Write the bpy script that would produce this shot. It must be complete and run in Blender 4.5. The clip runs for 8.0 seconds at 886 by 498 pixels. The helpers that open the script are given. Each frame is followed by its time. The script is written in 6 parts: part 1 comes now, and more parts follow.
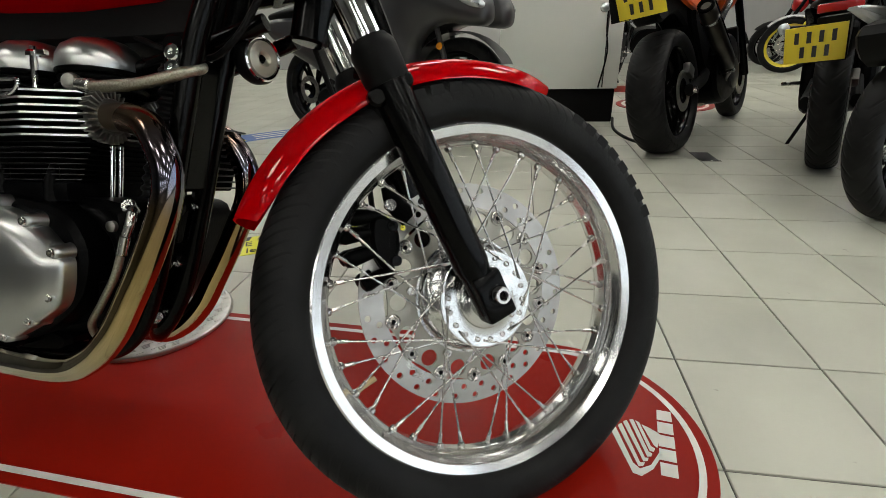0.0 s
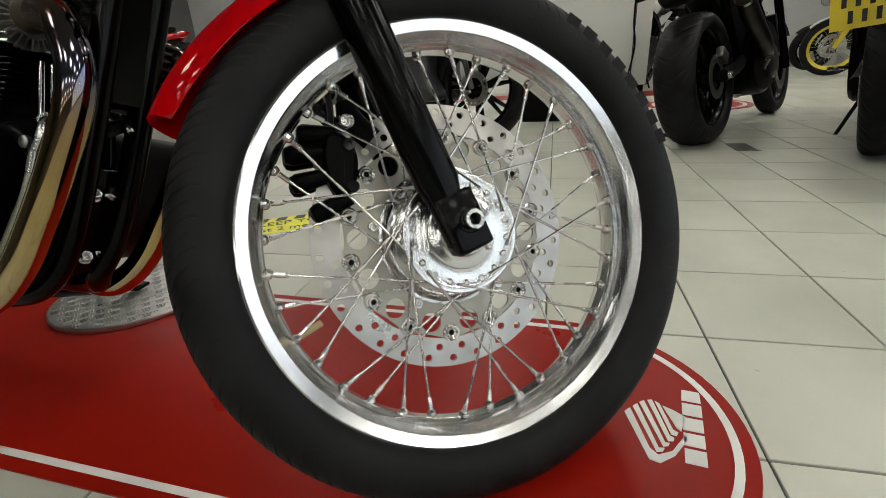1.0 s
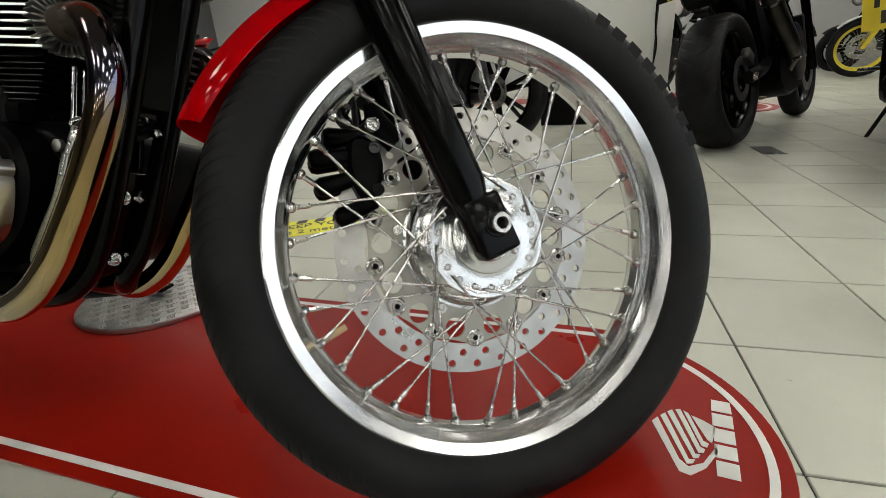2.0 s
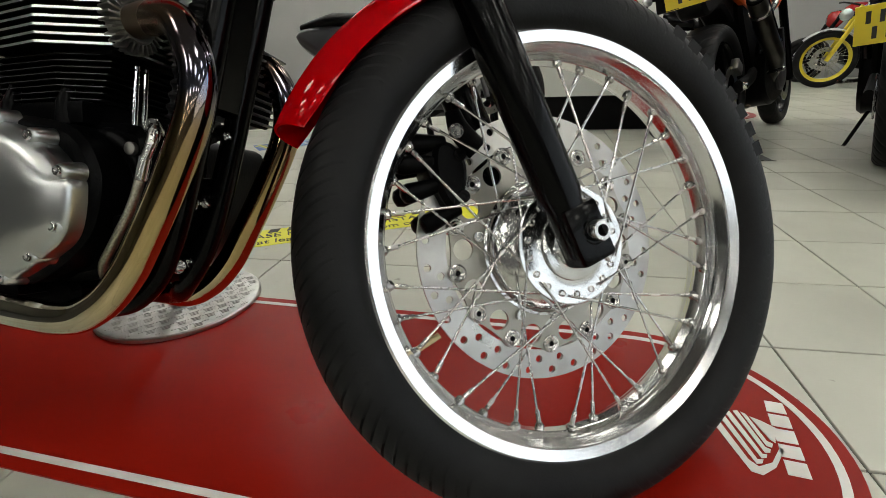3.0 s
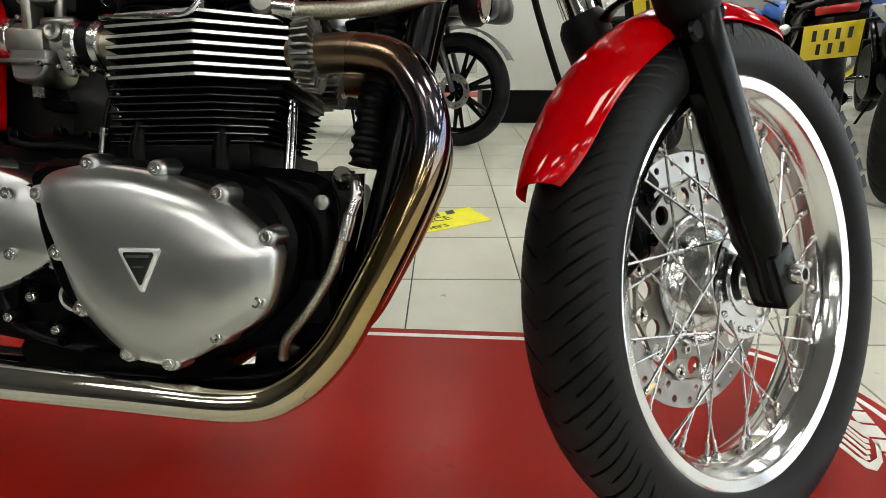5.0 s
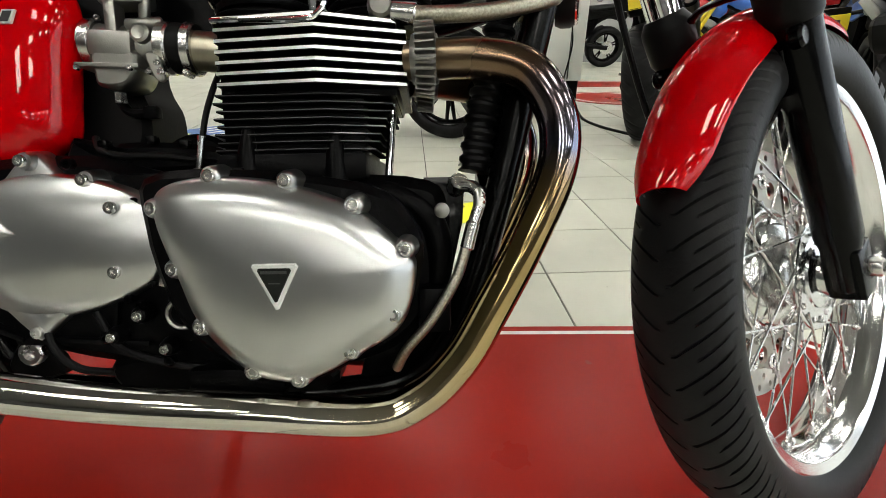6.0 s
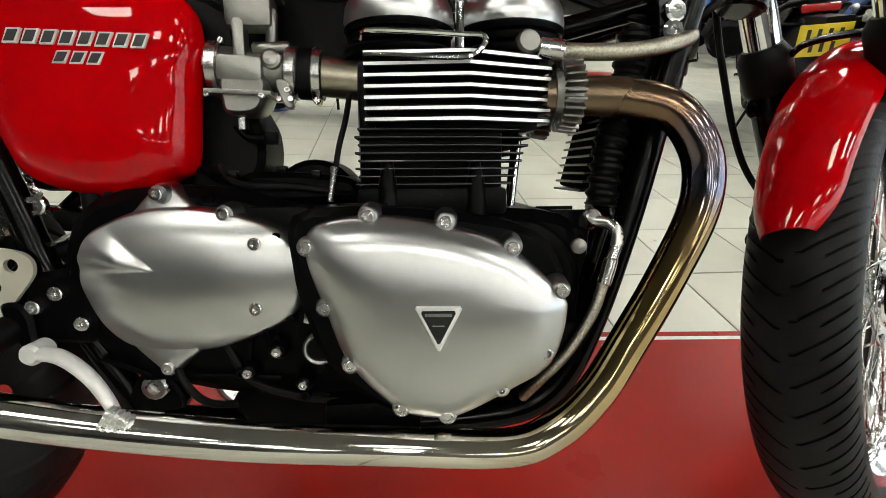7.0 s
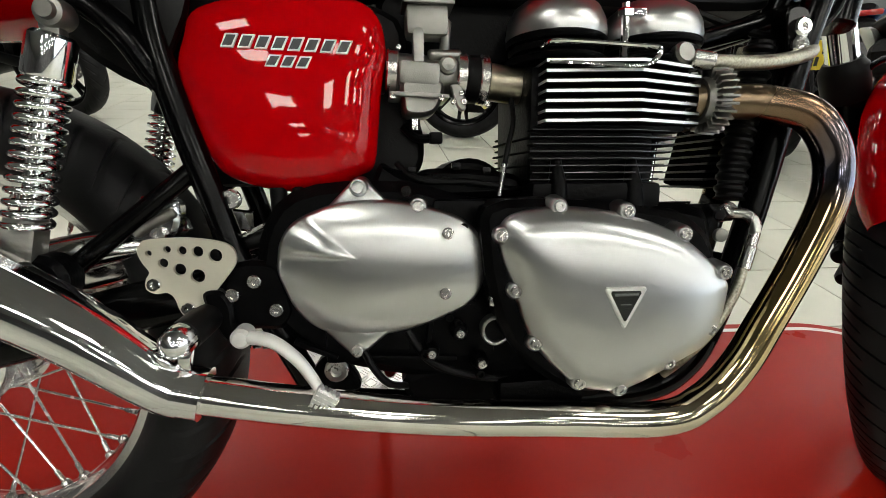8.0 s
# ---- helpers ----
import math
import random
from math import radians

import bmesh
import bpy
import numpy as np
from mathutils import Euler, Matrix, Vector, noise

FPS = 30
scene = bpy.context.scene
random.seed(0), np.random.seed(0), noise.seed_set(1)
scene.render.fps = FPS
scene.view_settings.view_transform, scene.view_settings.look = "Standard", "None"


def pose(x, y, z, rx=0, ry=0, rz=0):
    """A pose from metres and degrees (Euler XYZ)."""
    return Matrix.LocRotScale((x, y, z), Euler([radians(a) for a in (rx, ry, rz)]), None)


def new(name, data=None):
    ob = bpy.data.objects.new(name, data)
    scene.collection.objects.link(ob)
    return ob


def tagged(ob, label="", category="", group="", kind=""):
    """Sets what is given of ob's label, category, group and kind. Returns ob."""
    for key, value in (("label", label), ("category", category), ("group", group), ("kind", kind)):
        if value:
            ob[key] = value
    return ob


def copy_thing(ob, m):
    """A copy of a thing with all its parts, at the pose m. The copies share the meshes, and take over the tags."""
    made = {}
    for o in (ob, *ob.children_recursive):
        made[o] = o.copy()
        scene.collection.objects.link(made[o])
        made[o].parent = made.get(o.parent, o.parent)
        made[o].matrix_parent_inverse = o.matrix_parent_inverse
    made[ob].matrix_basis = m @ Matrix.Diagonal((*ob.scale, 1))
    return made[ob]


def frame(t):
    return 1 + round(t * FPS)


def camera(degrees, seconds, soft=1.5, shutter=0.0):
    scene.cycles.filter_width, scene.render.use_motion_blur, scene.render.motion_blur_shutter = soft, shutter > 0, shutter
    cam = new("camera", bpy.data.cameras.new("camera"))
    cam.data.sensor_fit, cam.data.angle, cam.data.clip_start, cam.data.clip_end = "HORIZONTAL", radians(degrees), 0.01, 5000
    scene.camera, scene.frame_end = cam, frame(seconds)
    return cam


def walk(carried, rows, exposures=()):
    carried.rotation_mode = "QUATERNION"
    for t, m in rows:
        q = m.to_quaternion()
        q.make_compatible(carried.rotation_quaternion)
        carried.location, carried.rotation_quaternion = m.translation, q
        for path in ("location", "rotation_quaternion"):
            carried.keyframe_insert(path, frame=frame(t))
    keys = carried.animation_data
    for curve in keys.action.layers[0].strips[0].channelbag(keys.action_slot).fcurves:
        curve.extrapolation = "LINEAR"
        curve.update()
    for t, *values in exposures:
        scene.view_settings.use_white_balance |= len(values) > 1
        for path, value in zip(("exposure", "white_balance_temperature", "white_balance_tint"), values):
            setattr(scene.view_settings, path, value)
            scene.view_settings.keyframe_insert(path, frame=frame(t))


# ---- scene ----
import itertools
from mathutils import geometry

cam = camera(86.0, 8.0, soft=0.6)
# seconds, place, yaw, pitch, roll
PATH = [
    (0, -0.6366, -1.2109, 0.7098, 9.53, -25.23, -1.82),
    (0.5, -0.5840, -1.1660, 0.5860, 13.28, -23.33, -3.10),
    (1, -0.5668, -1.1325, 0.5366, 13.54, -22.60, -3.18),
    (2.3, -0.5956, -1.1286, 0.5341, 15.83, -21.68, -3.65),
    (2.5, -0.6325, -1.1407, 0.5320, 14.64, -21.30, -3.12),
    (3, -0.7237, -1.1568, 0.5468, 11.98, -21.91, -2.37),
    (3.5, -0.8159, -1.1612, 0.5561, 8.90, -22.11, -1.42),
    (4, -0.9103, -1.1564, 0.5789, 5.61, -22.81, -0.79),
    (4.5, -1.0092, -1.1415, 0.6011, 1.90, -23.72, -0.16),
    (4.7, -1.0428, -1.1385, 0.6096, 1.16, -23.84, -0.05),
    (5.8, -1.2141, -1.1291, 0.6364, -2.98, -25.31, 0.30),
    (6, -1.2513, -1.1220, 0.6363, -3.93, -25.39, 0.32),
    (6.5, -1.3379, -1.0977, 0.6457, -5.76, -25.40, 1.36),
    (7, -1.4244, -1.0854, 0.6831, -7.52, -27.28, 2.37),
    (7.5, -1.5205, -1.0969, 0.6809, -8.30, -26.56, 2.49),
    (8, -1.6442, -1.1070, 0.6753, -10.79, -26.08, 3.38),
]


def eye_pose(x, y, z, yaw, pitch, roll):
    return Matrix.Translation((x, y, z)) @ pose(0, 0, 0, 0, 0, yaw) @ pose(0, 0, 0, 90 + pitch) @ pose(0, 0, 0, 0, 0, roll)


walk(cam, [(row[0], eye_pose(*row[1:])) for row in PATH],
     exposures=[(0, -0.03), (2.5, 0.02), (3.5, 0.08), (4.0, 0.22), (4.5, 0.36), (6, 0.70), (7, 0.64), (8, 0.56)])

# ---- light: a showroom under even rows of ceiling panels ----
scene.view_settings.exposure = 0.0
world = bpy.data.worlds.new("world")
scene.world = world
world.use_nodes = True
world.node_tree.nodes["Background"].inputs[0].default_value = (0.87, 0.95, 1.0, 1)
world.node_tree.nodes["Background"].inputs[1].default_value = 1.9
PANEL_GLOW = 13.5

FLOOR_Z = -0.008


# ---- materials ----
def material(name, colour, rough=0.5, metal=0.0, vary=0.0, vary_scale=6.0, bump=0.0, bump_scale=80.0, coat=0.0, rough_vary=0.0,
             stretch=(1, 1, 1), second=None, emit=0.0, per_piece=0.0, spec=0.5, placed=False, specks=0.0):
    m = bpy.data.materials.new(name)
    m.use_nodes = True
    nt = m.node_tree
    b = nt.nodes["Principled BSDF"]
    b.inputs["Base Color"].default_value = (*colour, 1)
    b.inputs["Roughness"].default_value = rough
    b.inputs["Metallic"].default_value = metal
    b.inputs["Specular IOR Level"].default_value = spec
    if coat:
        b.inputs["Coat Weight"].default_value = coat
        b.inputs["Coat Roughness"].default_value = 0.03
    if emit:
        b.inputs["Emission Color"].default_value = (*colour, 1)
        b.inputs["Emission Strength"].default_value = emit
    tc = nt.nodes.new("ShaderNodeTexCoord")
    mp = nt.nodes.new("ShaderNodeMapping")
    mp.inputs["Scale"].default_value = stretch
    where = nt.nodes.new("ShaderNodeNewGeometry")
    nt.links.new(where.outputs["Position"] if placed else tc.outputs["Object"], mp.inputs["Vector"])
    coarse = nt.nodes.new("ShaderNodeTexNoise")
    coarse.inputs["Scale"].default_value = vary_scale
    coarse.inputs["Detail"].default_value = 6
    nt.links.new(mp.outputs["Vector"], coarse.inputs["Vector"])
    fine = nt.nodes.new("ShaderNodeTexNoise")
    fine.inputs["Scale"].default_value = bump_scale
    fine.inputs["Detail"].default_value = 4
    nt.links.new(mp.outputs["Vector"], fine.inputs["Vector"])
    if vary or per_piece:
        mix = nt.nodes.new("ShaderNodeMix")
        mix.data_type = "RGBA"
        c2 = second or tuple(c * (1 - vary) for c in colour)
        mix.inputs[6].default_value = (*colour, 1)
        mix.inputs[7].default_value = (*c2, 1)
        ramp = nt.nodes.new("ShaderNodeMapRange")
        ramp.inputs[1].default_value, ramp.inputs[2].default_value = 0.38, 0.68
        nt.links.new(coarse.outputs["Fac"], ramp.inputs[0])
        nt.links.new(ramp.outputs[0], mix.inputs[0])
        out = mix.outputs[2]
        if per_piece:
            info = nt.nodes.new("ShaderNodeObjectInfo")
            hsv = nt.nodes.new("ShaderNodeHueSaturation")
            rng = nt.nodes.new("ShaderNodeMapRange")
            rng.inputs[3].default_value, rng.inputs[4].default_value = 1 - per_piece, 1 + per_piece
            nt.links.new(info.outputs["Random"], rng.inputs[0])
            nt.links.new(rng.outputs[0], hsv.inputs["Value"])
            nt.links.new(out, hsv.inputs["Color"])
            out = hsv.outputs["Color"]
        if specks:
            dots = nt.nodes.new("ShaderNodeTexNoise")
            dots.inputs["Scale"].default_value = 16.0
            dots.inputs["Detail"].default_value = 3
            nt.links.new(mp.outputs["Vector"], dots.inputs["Vector"])
            cut = nt.nodes.new("ShaderNodeMapRange")
            cut.inputs[1].default_value, cut.inputs[2].default_value = 0.735, 0.775
            cut.inputs[4].default_value = specks
            nt.links.new(dots.outputs["Fac"], cut.inputs[0])
            dirt = nt.nodes.new("ShaderNodeMix")
            dirt.data_type = "RGBA"
            dirt.inputs[7].default_value = (0.10, 0.09, 0.07, 1)
            nt.links.new(cut.outputs[0], dirt.inputs[0])
            nt.links.new(out, dirt.inputs[6])
            out = dirt.outputs[2]
        nt.links.new(out, b.inputs["Base Color"])
    if rough_vary:
        rr = nt.nodes.new("ShaderNodeMapRange")
        rr.inputs[3].default_value, rr.inputs[4].default_value = max(0.02, rough - rough_vary), min(1, rough + rough_vary)
        nt.links.new(coarse.outputs["Fac"], rr.inputs[0])
        nt.links.new(rr.outputs[0], b.inputs["Roughness"])
    if bump:
        bp = nt.nodes.new("ShaderNodeBump")
        bp.inputs["Strength"].default_value = bump
        bp.inputs["Distance"].default_value = 0.001
        nt.links.new(fine.outputs["Fac"], bp.inputs["Height"])
        nt.links.new(bp.outputs["Normal"], b.inputs["Normal"])
    return m


RED_PAINT = material("red_paint", (0.47, 0.0, 0.0015), 0.45, spec=0.0, coat=0.55, vary=0.12, vary_scale=3, rough_vary=0.04)
MAT_RED = material("mat_vinyl_red", (0.285, 0.009, 0.004), 0.30, spec=0.10, vary=0.22, vary_scale=2.2, bump=0.15, bump_scale=400, rough_vary=0.09, placed=True, specks=0.25)
PRINT_WHITE = material("print_white", (0.72, 0.70, 0.67), 0.5, vary=0.12, vary_scale=18, bump=0.1)
TILE = material("tile_glazed", (0.49, 0.49, 0.42), 0.34, vary=0.16, vary_scale=2.6, bump=0.12, bump_scale=140, rough_vary=0.1, per_piece=0.05, placed=True, specks=0.7)
GROUT = material("grout", (0.10, 0.095, 0.085), 0.9, vary=0.4, vary_scale=9, bump=0.4)
RUBBER = material("tyre_rubber", (0.0050, 0.0050, 0.0056), 0.50, spec=0.14, vary=0.35, vary_scale=14, bump=0.25, bump_scale=300, second=(0.0115, 0.0115, 0.012), rough_vary=0.1)
RUBBER_SOFT = material("soft_rubber", (0.003, 0.003, 0.0034), 0.5, spec=0.13, vary=0.3, bump=0.2)
ALU_RIM = material("polished_rim", (0.80, 0.80, 0.80), 0.15, 1.0, vary=0.06, vary_scale=20, bump=0.04, bump_scale=250, rough_vary=0.07)
ALU_BRUSHED = material("brushed_cover", (0.53, 0.537, 0.535), 0.30, 1.0, vary=0.07, vary_scale=7, bump=0.05, bump_scale=520, rough_vary=0.05, stretch=(0.15, 1, 1.2))
ALU_CAST = material("cast_alloy", (0.29, 0.285, 0.265), 0.40, 1.0, vary=0.25, vary_scale=25, bump=0.15, bump_scale=700, rough_vary=0.1)
ALU_HUB = material("satin_hub_alloy", (0.70, 0.70, 0.695), 0.19, 1.0, vary=0.12, vary_scale=26, bump=0.06, bump_scale=300, rough_vary=0.08)
CHROME = material("chrome", (0.86, 0.86, 0.86), 0.07, 1.0, vary=0.05, vary_scale=9, rough_vary=0.04)
STEEL = material("steel", (0.62, 0.61, 0.59), 0.26, 1.0, vary=0.15, vary_scale=40, bump=0.08, rough_vary=0.08)
CARRIER_ALLOY = material("machined_alloy", (0.33, 0.315, 0.275), 0.40, 1.0, vary=0.1, vary_scale=20, bump=0.12, bump_scale=260, rough_vary=0.08)
DISC_STEEL = material("disc_steel", (0.43, 0.42, 0.395), 0.30, 1.0, vary=0.2, vary_scale=16, bump=0.15, bump_scale=260, rough_vary=0.08)
BLACK_GLOSS = material("black_enamel", (0.0012, 0.0012, 0.0014), 0.22, spec=0.09, vary=0.2, coat=0.06, bump=0.04, bump_scale=60)
BLACK_CASE = material("black_case", (0.0016, 0.0016, 0.0019), 0.36, spec=0.055, vary=0.4, vary_scale=18, bump=0.4, bump_scale=260, rough_vary=0.12)
BLACK_MATT = material("matt_black", (0.0022, 0.0022, 0.0024), 0.75, spec=0.03, vary=0.3, vary_scale=20, bump=0.2)
DARK_CAN = material("dark_titanium", (0.085, 0.078, 0.066), 0.36, 1.0, vary=0.3, vary_scale=12, bump=0.1, rough_vary=0.1)
BLACK_PLASTIC = material("black_plastic", (0.003, 0.003, 0.0033), 0.5, spec=0.12, vary=0.3, bump=0.25, bump_scale=350)
GREY_PLASTIC = material("grey_plastic", (0.030, 0.030, 0.033), 0.38, vary=0.2, coat=0.3)
CREAM_PLATE = material("satin_plate", (0.66, 0.63, 0.52), 0.38, 0.55, vary=0.1, vary_scale=20, bump=0.1)
BRAID = material("steel_braid", (0.44, 0.42, 0.34), 0.35, 1.0, vary=0.4, vary_scale=400, bump=0.6, bump_scale=900)
WHITE_PAINT = material("white_paint", (0.74, 0.76, 0.72), 0.5, vary=0.06, vary_scale=2, bump=0.1, bump_scale=60)
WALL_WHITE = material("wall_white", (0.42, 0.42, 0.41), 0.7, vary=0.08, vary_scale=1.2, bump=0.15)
# darkened copy of the wall colour, keeps reflections of the unseen walls dim
WALL_SHADE = material("wall_shade", (0.13, 0.13, 0.133), 0.7, vary=0.3, vary_scale=0.9, bump=0.15)
FIN_EDGE = material("machined_edge", (0.86, 0.86, 0.85), 0.34, 1.0, vary=0.08, vary_scale=30, bump=0.1)
# unseen ceiling, base colour darkened to grey so it bounces less light
CEILING_SHADE = material("ceiling_shade", (0.14, 0.14, 0.14), 0.8, vary=0.05, vary_scale=2, bump=0.2)
TAPE_YELLOW = material("tape_yellow", (0.75, 0.72, 0.02), 0.45, vary=0.12, vary_scale=12, bump=0.1)
PLATE_YELLOW = material("plate_yellow", (0.80, 0.62, 0.02), 0.35, vary=0.05, coat=0.3)
PRINT_BLACK = material("print_black", (0.02, 0.02, 0.018), 0.5, vary=0.3, vary_scale=25)
BLUE = material("blue_vinyl", (0.03, 0.12, 0.45), 0.4, vary=0.15, vary_scale=12, coat=0.2)
ORANGE = material("orange_paint", (0.72, 0.10, 0.01), 0.35, vary=0.1, coat=0.7)
WHITE_BODY = material("white_bodywork", (0.72, 0.73, 0.73), 0.3, vary=0.05, coat=0.6)
GOLD_RIM = material("yellow_rim", (0.66, 0.52, 0.03), 0.3, 0.2, vary=0.1, coat=0.4)
DIAMOND = material("diamond_plate", (0.60, 0.59, 0.57), 0.32, 1.0, vary=0.25, vary_scale=22, bump=0.2, bump_scale=200, rough_vary=0.12)
AMBER = material("amber_lens", (0.8, 0.28, 0.02), 0.2, coat=0.5)
GLASS = material("window_glass", (1, 1, 1), 0.0)
GLASS.node_tree.nodes["Principled BSDF"].inputs["Transmission Weight"].default_value = 1.0
LAMP_RED = material("red_lens", (0.35, 0.01, 0.01), 0.15, coat=0.6)
GLASS_LENS = material("clear_lens", (0.75, 0.78, 0.80), 0.08, 0.6, vary=0.3, vary_scale=40)
PANEL = material("led_panel", (1.0, 0.985, 0.90), 0.5, emit=PANEL_GLOW)
BADGE = material("badge_black", (0.012, 0.014, 0.012), 0.25, coat=0.6, vary=0.2)
EMBLEM = material("emblem_silver", (0.72, 0.72, 0.70), 0.35, 0.3, vary=0.08, vary_scale=40)
STUB_ALLOY = material("stained_alloy", (0.44, 0.40, 0.31), 0.34, 1.0, vary=0.25, vary_scale=30, bump=0.2, bump_scale=200)
BRASS = material("brass", (0.62, 0.50, 0.28), 0.35, 1.0, vary=0.2, bump=0.1)


# the covers are brushed along the machine, so their highlights spread that way
grain = ALU_BRUSHED.node_tree.nodes.new("ShaderNodeCombineXYZ")
grain.inputs[0].default_value = 1.0
ALU_BRUSHED.node_tree.nodes["Principled BSDF"].inputs["Anisotropic"].default_value = 0.6
ALU_BRUSHED.node_tree.links.new(grain.outputs[0], ALU_BRUSHED.node_tree.nodes["Principled BSDF"].inputs["Tangent"])


def heat_tint(name):
    """Chromed pipe, straw and blue where the gas leaves the head, bright further on."""
    m = material(name, (0.74, 0.72, 0.66), 0.23, 1.0, rough_vary=0.06, bump=0.05, bump_scale=60)
    nt = m.node_tree
    b = nt.nodes["Principled BSDF"]
    at = nt.nodes.new("ShaderNodeAttribute")
    at.attribute_name = "along"
    nz = nt.nodes.new("ShaderNodeTexNoise")
    nz.inputs["Scale"].default_value = 14
    tcn = nt.nodes.new("ShaderNodeTexCoord")
    nt.links.new(tcn.outputs["Object"], nz.inputs["Vector"])
    add = nt.nodes.new("ShaderNodeMath")
    add.operation = "MULTIPLY_ADD"
    add.inputs[1].default_value = 0.10
    nt.links.new(nz.outputs["Fac"], add.inputs[0])
    nt.links.new(at.outputs["Fac"], add.inputs[2])
    ramp = nt.nodes.new("ShaderNodeValToRGB")
    stops = [(0.0, (0.19, 0.155, 0.115)), (0.09, (0.19, 0.14, 0.09)), (0.16, (0.20, 0.125, 0.080)), (0.225, (0.13, 0.140, 0.190)), (0.27, (0.26, 0.18, 0.10)), (0.34, (0.36, 0.26, 0.115)),
             (0.44, (0.50, 0.38, 0.18)), (0.52, (0.56, 0.47, 0.31)), (0.63, (0.72, 0.68, 0.60)), (1.0, (0.80, 0.79, 0.76))]
    while len(ramp.color_ramp.elements) < len(stops):
        ramp.color_ramp.elements.new(0.5)
    for e, (p, c) in zip(ramp.color_ramp.elements, stops):
        e.position = p
        e.color = (*c, 1)
    nt.links.new(add.outputs[0], ramp.inputs[0])
    nt.links.new(ramp.outputs[0], b.inputs["Base Color"])
    dull = nt.nodes.new("ShaderNodeMapRange")
    dull.inputs[1].default_value, dull.inputs[2].default_value = 0.10, 0.22
    dull.inputs[3].default_value, dull.inputs[4].default_value = 0.30, 0.08
    nt.links.new(add.outputs[0], dull.inputs[0])
    nt.links.new(dull.outputs[0], b.inputs["Roughness"])
    return m


HEADER = heat_tint("header_chrome")


# ---- shaping tools ----
def grid_mesh(rings, close_u=True, close_v=False, caps=False):
    """Vertices and faces through a list of rings of points."""
    n, k = len(rings[0]), len(rings)
    verts = [tuple(p) for r in rings for p in r]
    faces = []
    for i in range(k if close_v else k - 1):
        a, b = i * n, ((i + 1) % k) * n
        for j in range(n if close_u else n - 1):
            j2 = (j + 1) % n
            faces.append((a + j, a + j2, b + j2, b + j))
    if caps:
        faces.append(tuple(range(n))[::-1])
        faces.append(tuple((k - 1) * n + j for j in range(n)))
    return verts, faces


class Shape:
    """Vertices, faces and a material slot for each face, gathered for one mesh."""

    def __init__(self):
        self.v, self.f, self.s, self.along = [], [], [], None

    def add(self, vf, slot=0, m=None):
        v, f = vf
        o = len(self.v)
        if m is not None:
            v = [tuple(m @ Vector(p)) for p in v]
        self.v += [tuple(p) for p in v]
        self.f += [tuple(i + o for i in q) for q in f]
        self.s += [slot] * len(f)
        return self


def part(name, shape, materials, parent=None, label="", smooth=35, m=None):
    """One mesh object under a thing or a part."""
    me = bpy.data.meshes.new(name)
    me.from_pydata(shape.v, [], shape.f)
    bm = bmesh.new()
    bm.from_mesh(me)
    for f, s in zip(bm.faces, shape.s):
        f.material_index = s
    bmesh.ops.recalc_face_normals(bm, faces=bm.faces)
    bm.to_mesh(me)
    bm.free()
    for mt in (materials if isinstance(materials, (list, tuple)) else [materials]):
        me.materials.append(mt)
    if smooth:
        me.polygons.foreach_set("use_smooth", [True] * len(me.polygons))
        me.set_sharp_from_angle(angle=radians(smooth))
    if shape.along:
        at = me.attributes.new("along", "FLOAT", "POINT")
        at.data.foreach_set("value", shape.along)
    ob = new(name, me)
    if parent is not None:
        ob.parent = parent
    if m is not None:
        ob.matrix_local = m
    return tagged(ob, label)


def thing(name, m=None, label="", category="", group="", kind=""):
    ob = new(name)
    ob.empty_display_size = 0.1
    if m is not None:
        ob.matrix_world = m
    return tagged(ob, label, category, group, kind)


def smooth_line(pts, steps=8):
    """A Catmull-Rom line through the points."""
    p = [Vector(q) for q in pts]
    p = [2 * p[0] - p[1]] + p + [2 * p[-1] - p[-2]]
    out = []
    for i in range(1, len(p) - 2):
        a, b, c, d = p[i - 1:i + 3]
        for k in range(steps):
            t = k / steps
            out.append(0.5 * ((2 * b) + (c - a) * t + (2 * a - 5 * b + 4 * c - d) * t * t + (3 * b - a - 3 * c + d) * t ** 3))
    out.append(p[-2])
    return out


def frames_along(pts):
    p = [Vector(q) for q in pts]
    tang = [(p[min(i + 1, len(p) - 1)] - p[max(i - 1, 0)]).normalized() for i in range(len(p))]
    up = Vector((0, 0, 1)) if abs(tang[0].z) < 0.9 else Vector((0, 1, 0))
    side = tang[0].cross(up).normalized()
    out = []
    for q, t in zip(p, tang):
        side = (side - t * side.dot(t)).normalized()
        out.append((q, side, t.cross(side), t))
    return out


def tube(pts, r, n=12, steps=0, caps=True, flat=1.0):
    """A round bar along points; r is a number or one for each point."""
    line = smooth_line(pts, steps) if steps else [Vector(q) for q in pts]
    k = len(line)
    if isinstance(r, (list, tuple)):
        rr = [float(np.interp(i / (k - 1) * (len(r) - 1), range(len(r)), r)) for i in range(k)]
    else:
        rr = [r] * k
    rings = []
    for (q, a, b, t), s in zip(frames_along(line), rr):
        rings.append([q + (a * math.cos(2 * math.pi * j / n) + b * flat * math.sin(2 * math.pi * j / n)) * s for j in range(n)])
    return grid_mesh(rings, caps=caps)


def frame_z(origin, axis):
    """A frame whose z runs along axis."""
    z = Vector(axis).normalized()
    return Matrix.Translation(origin) @ z.to_track_quat("Z", "Y").to_matrix().to_4x4()


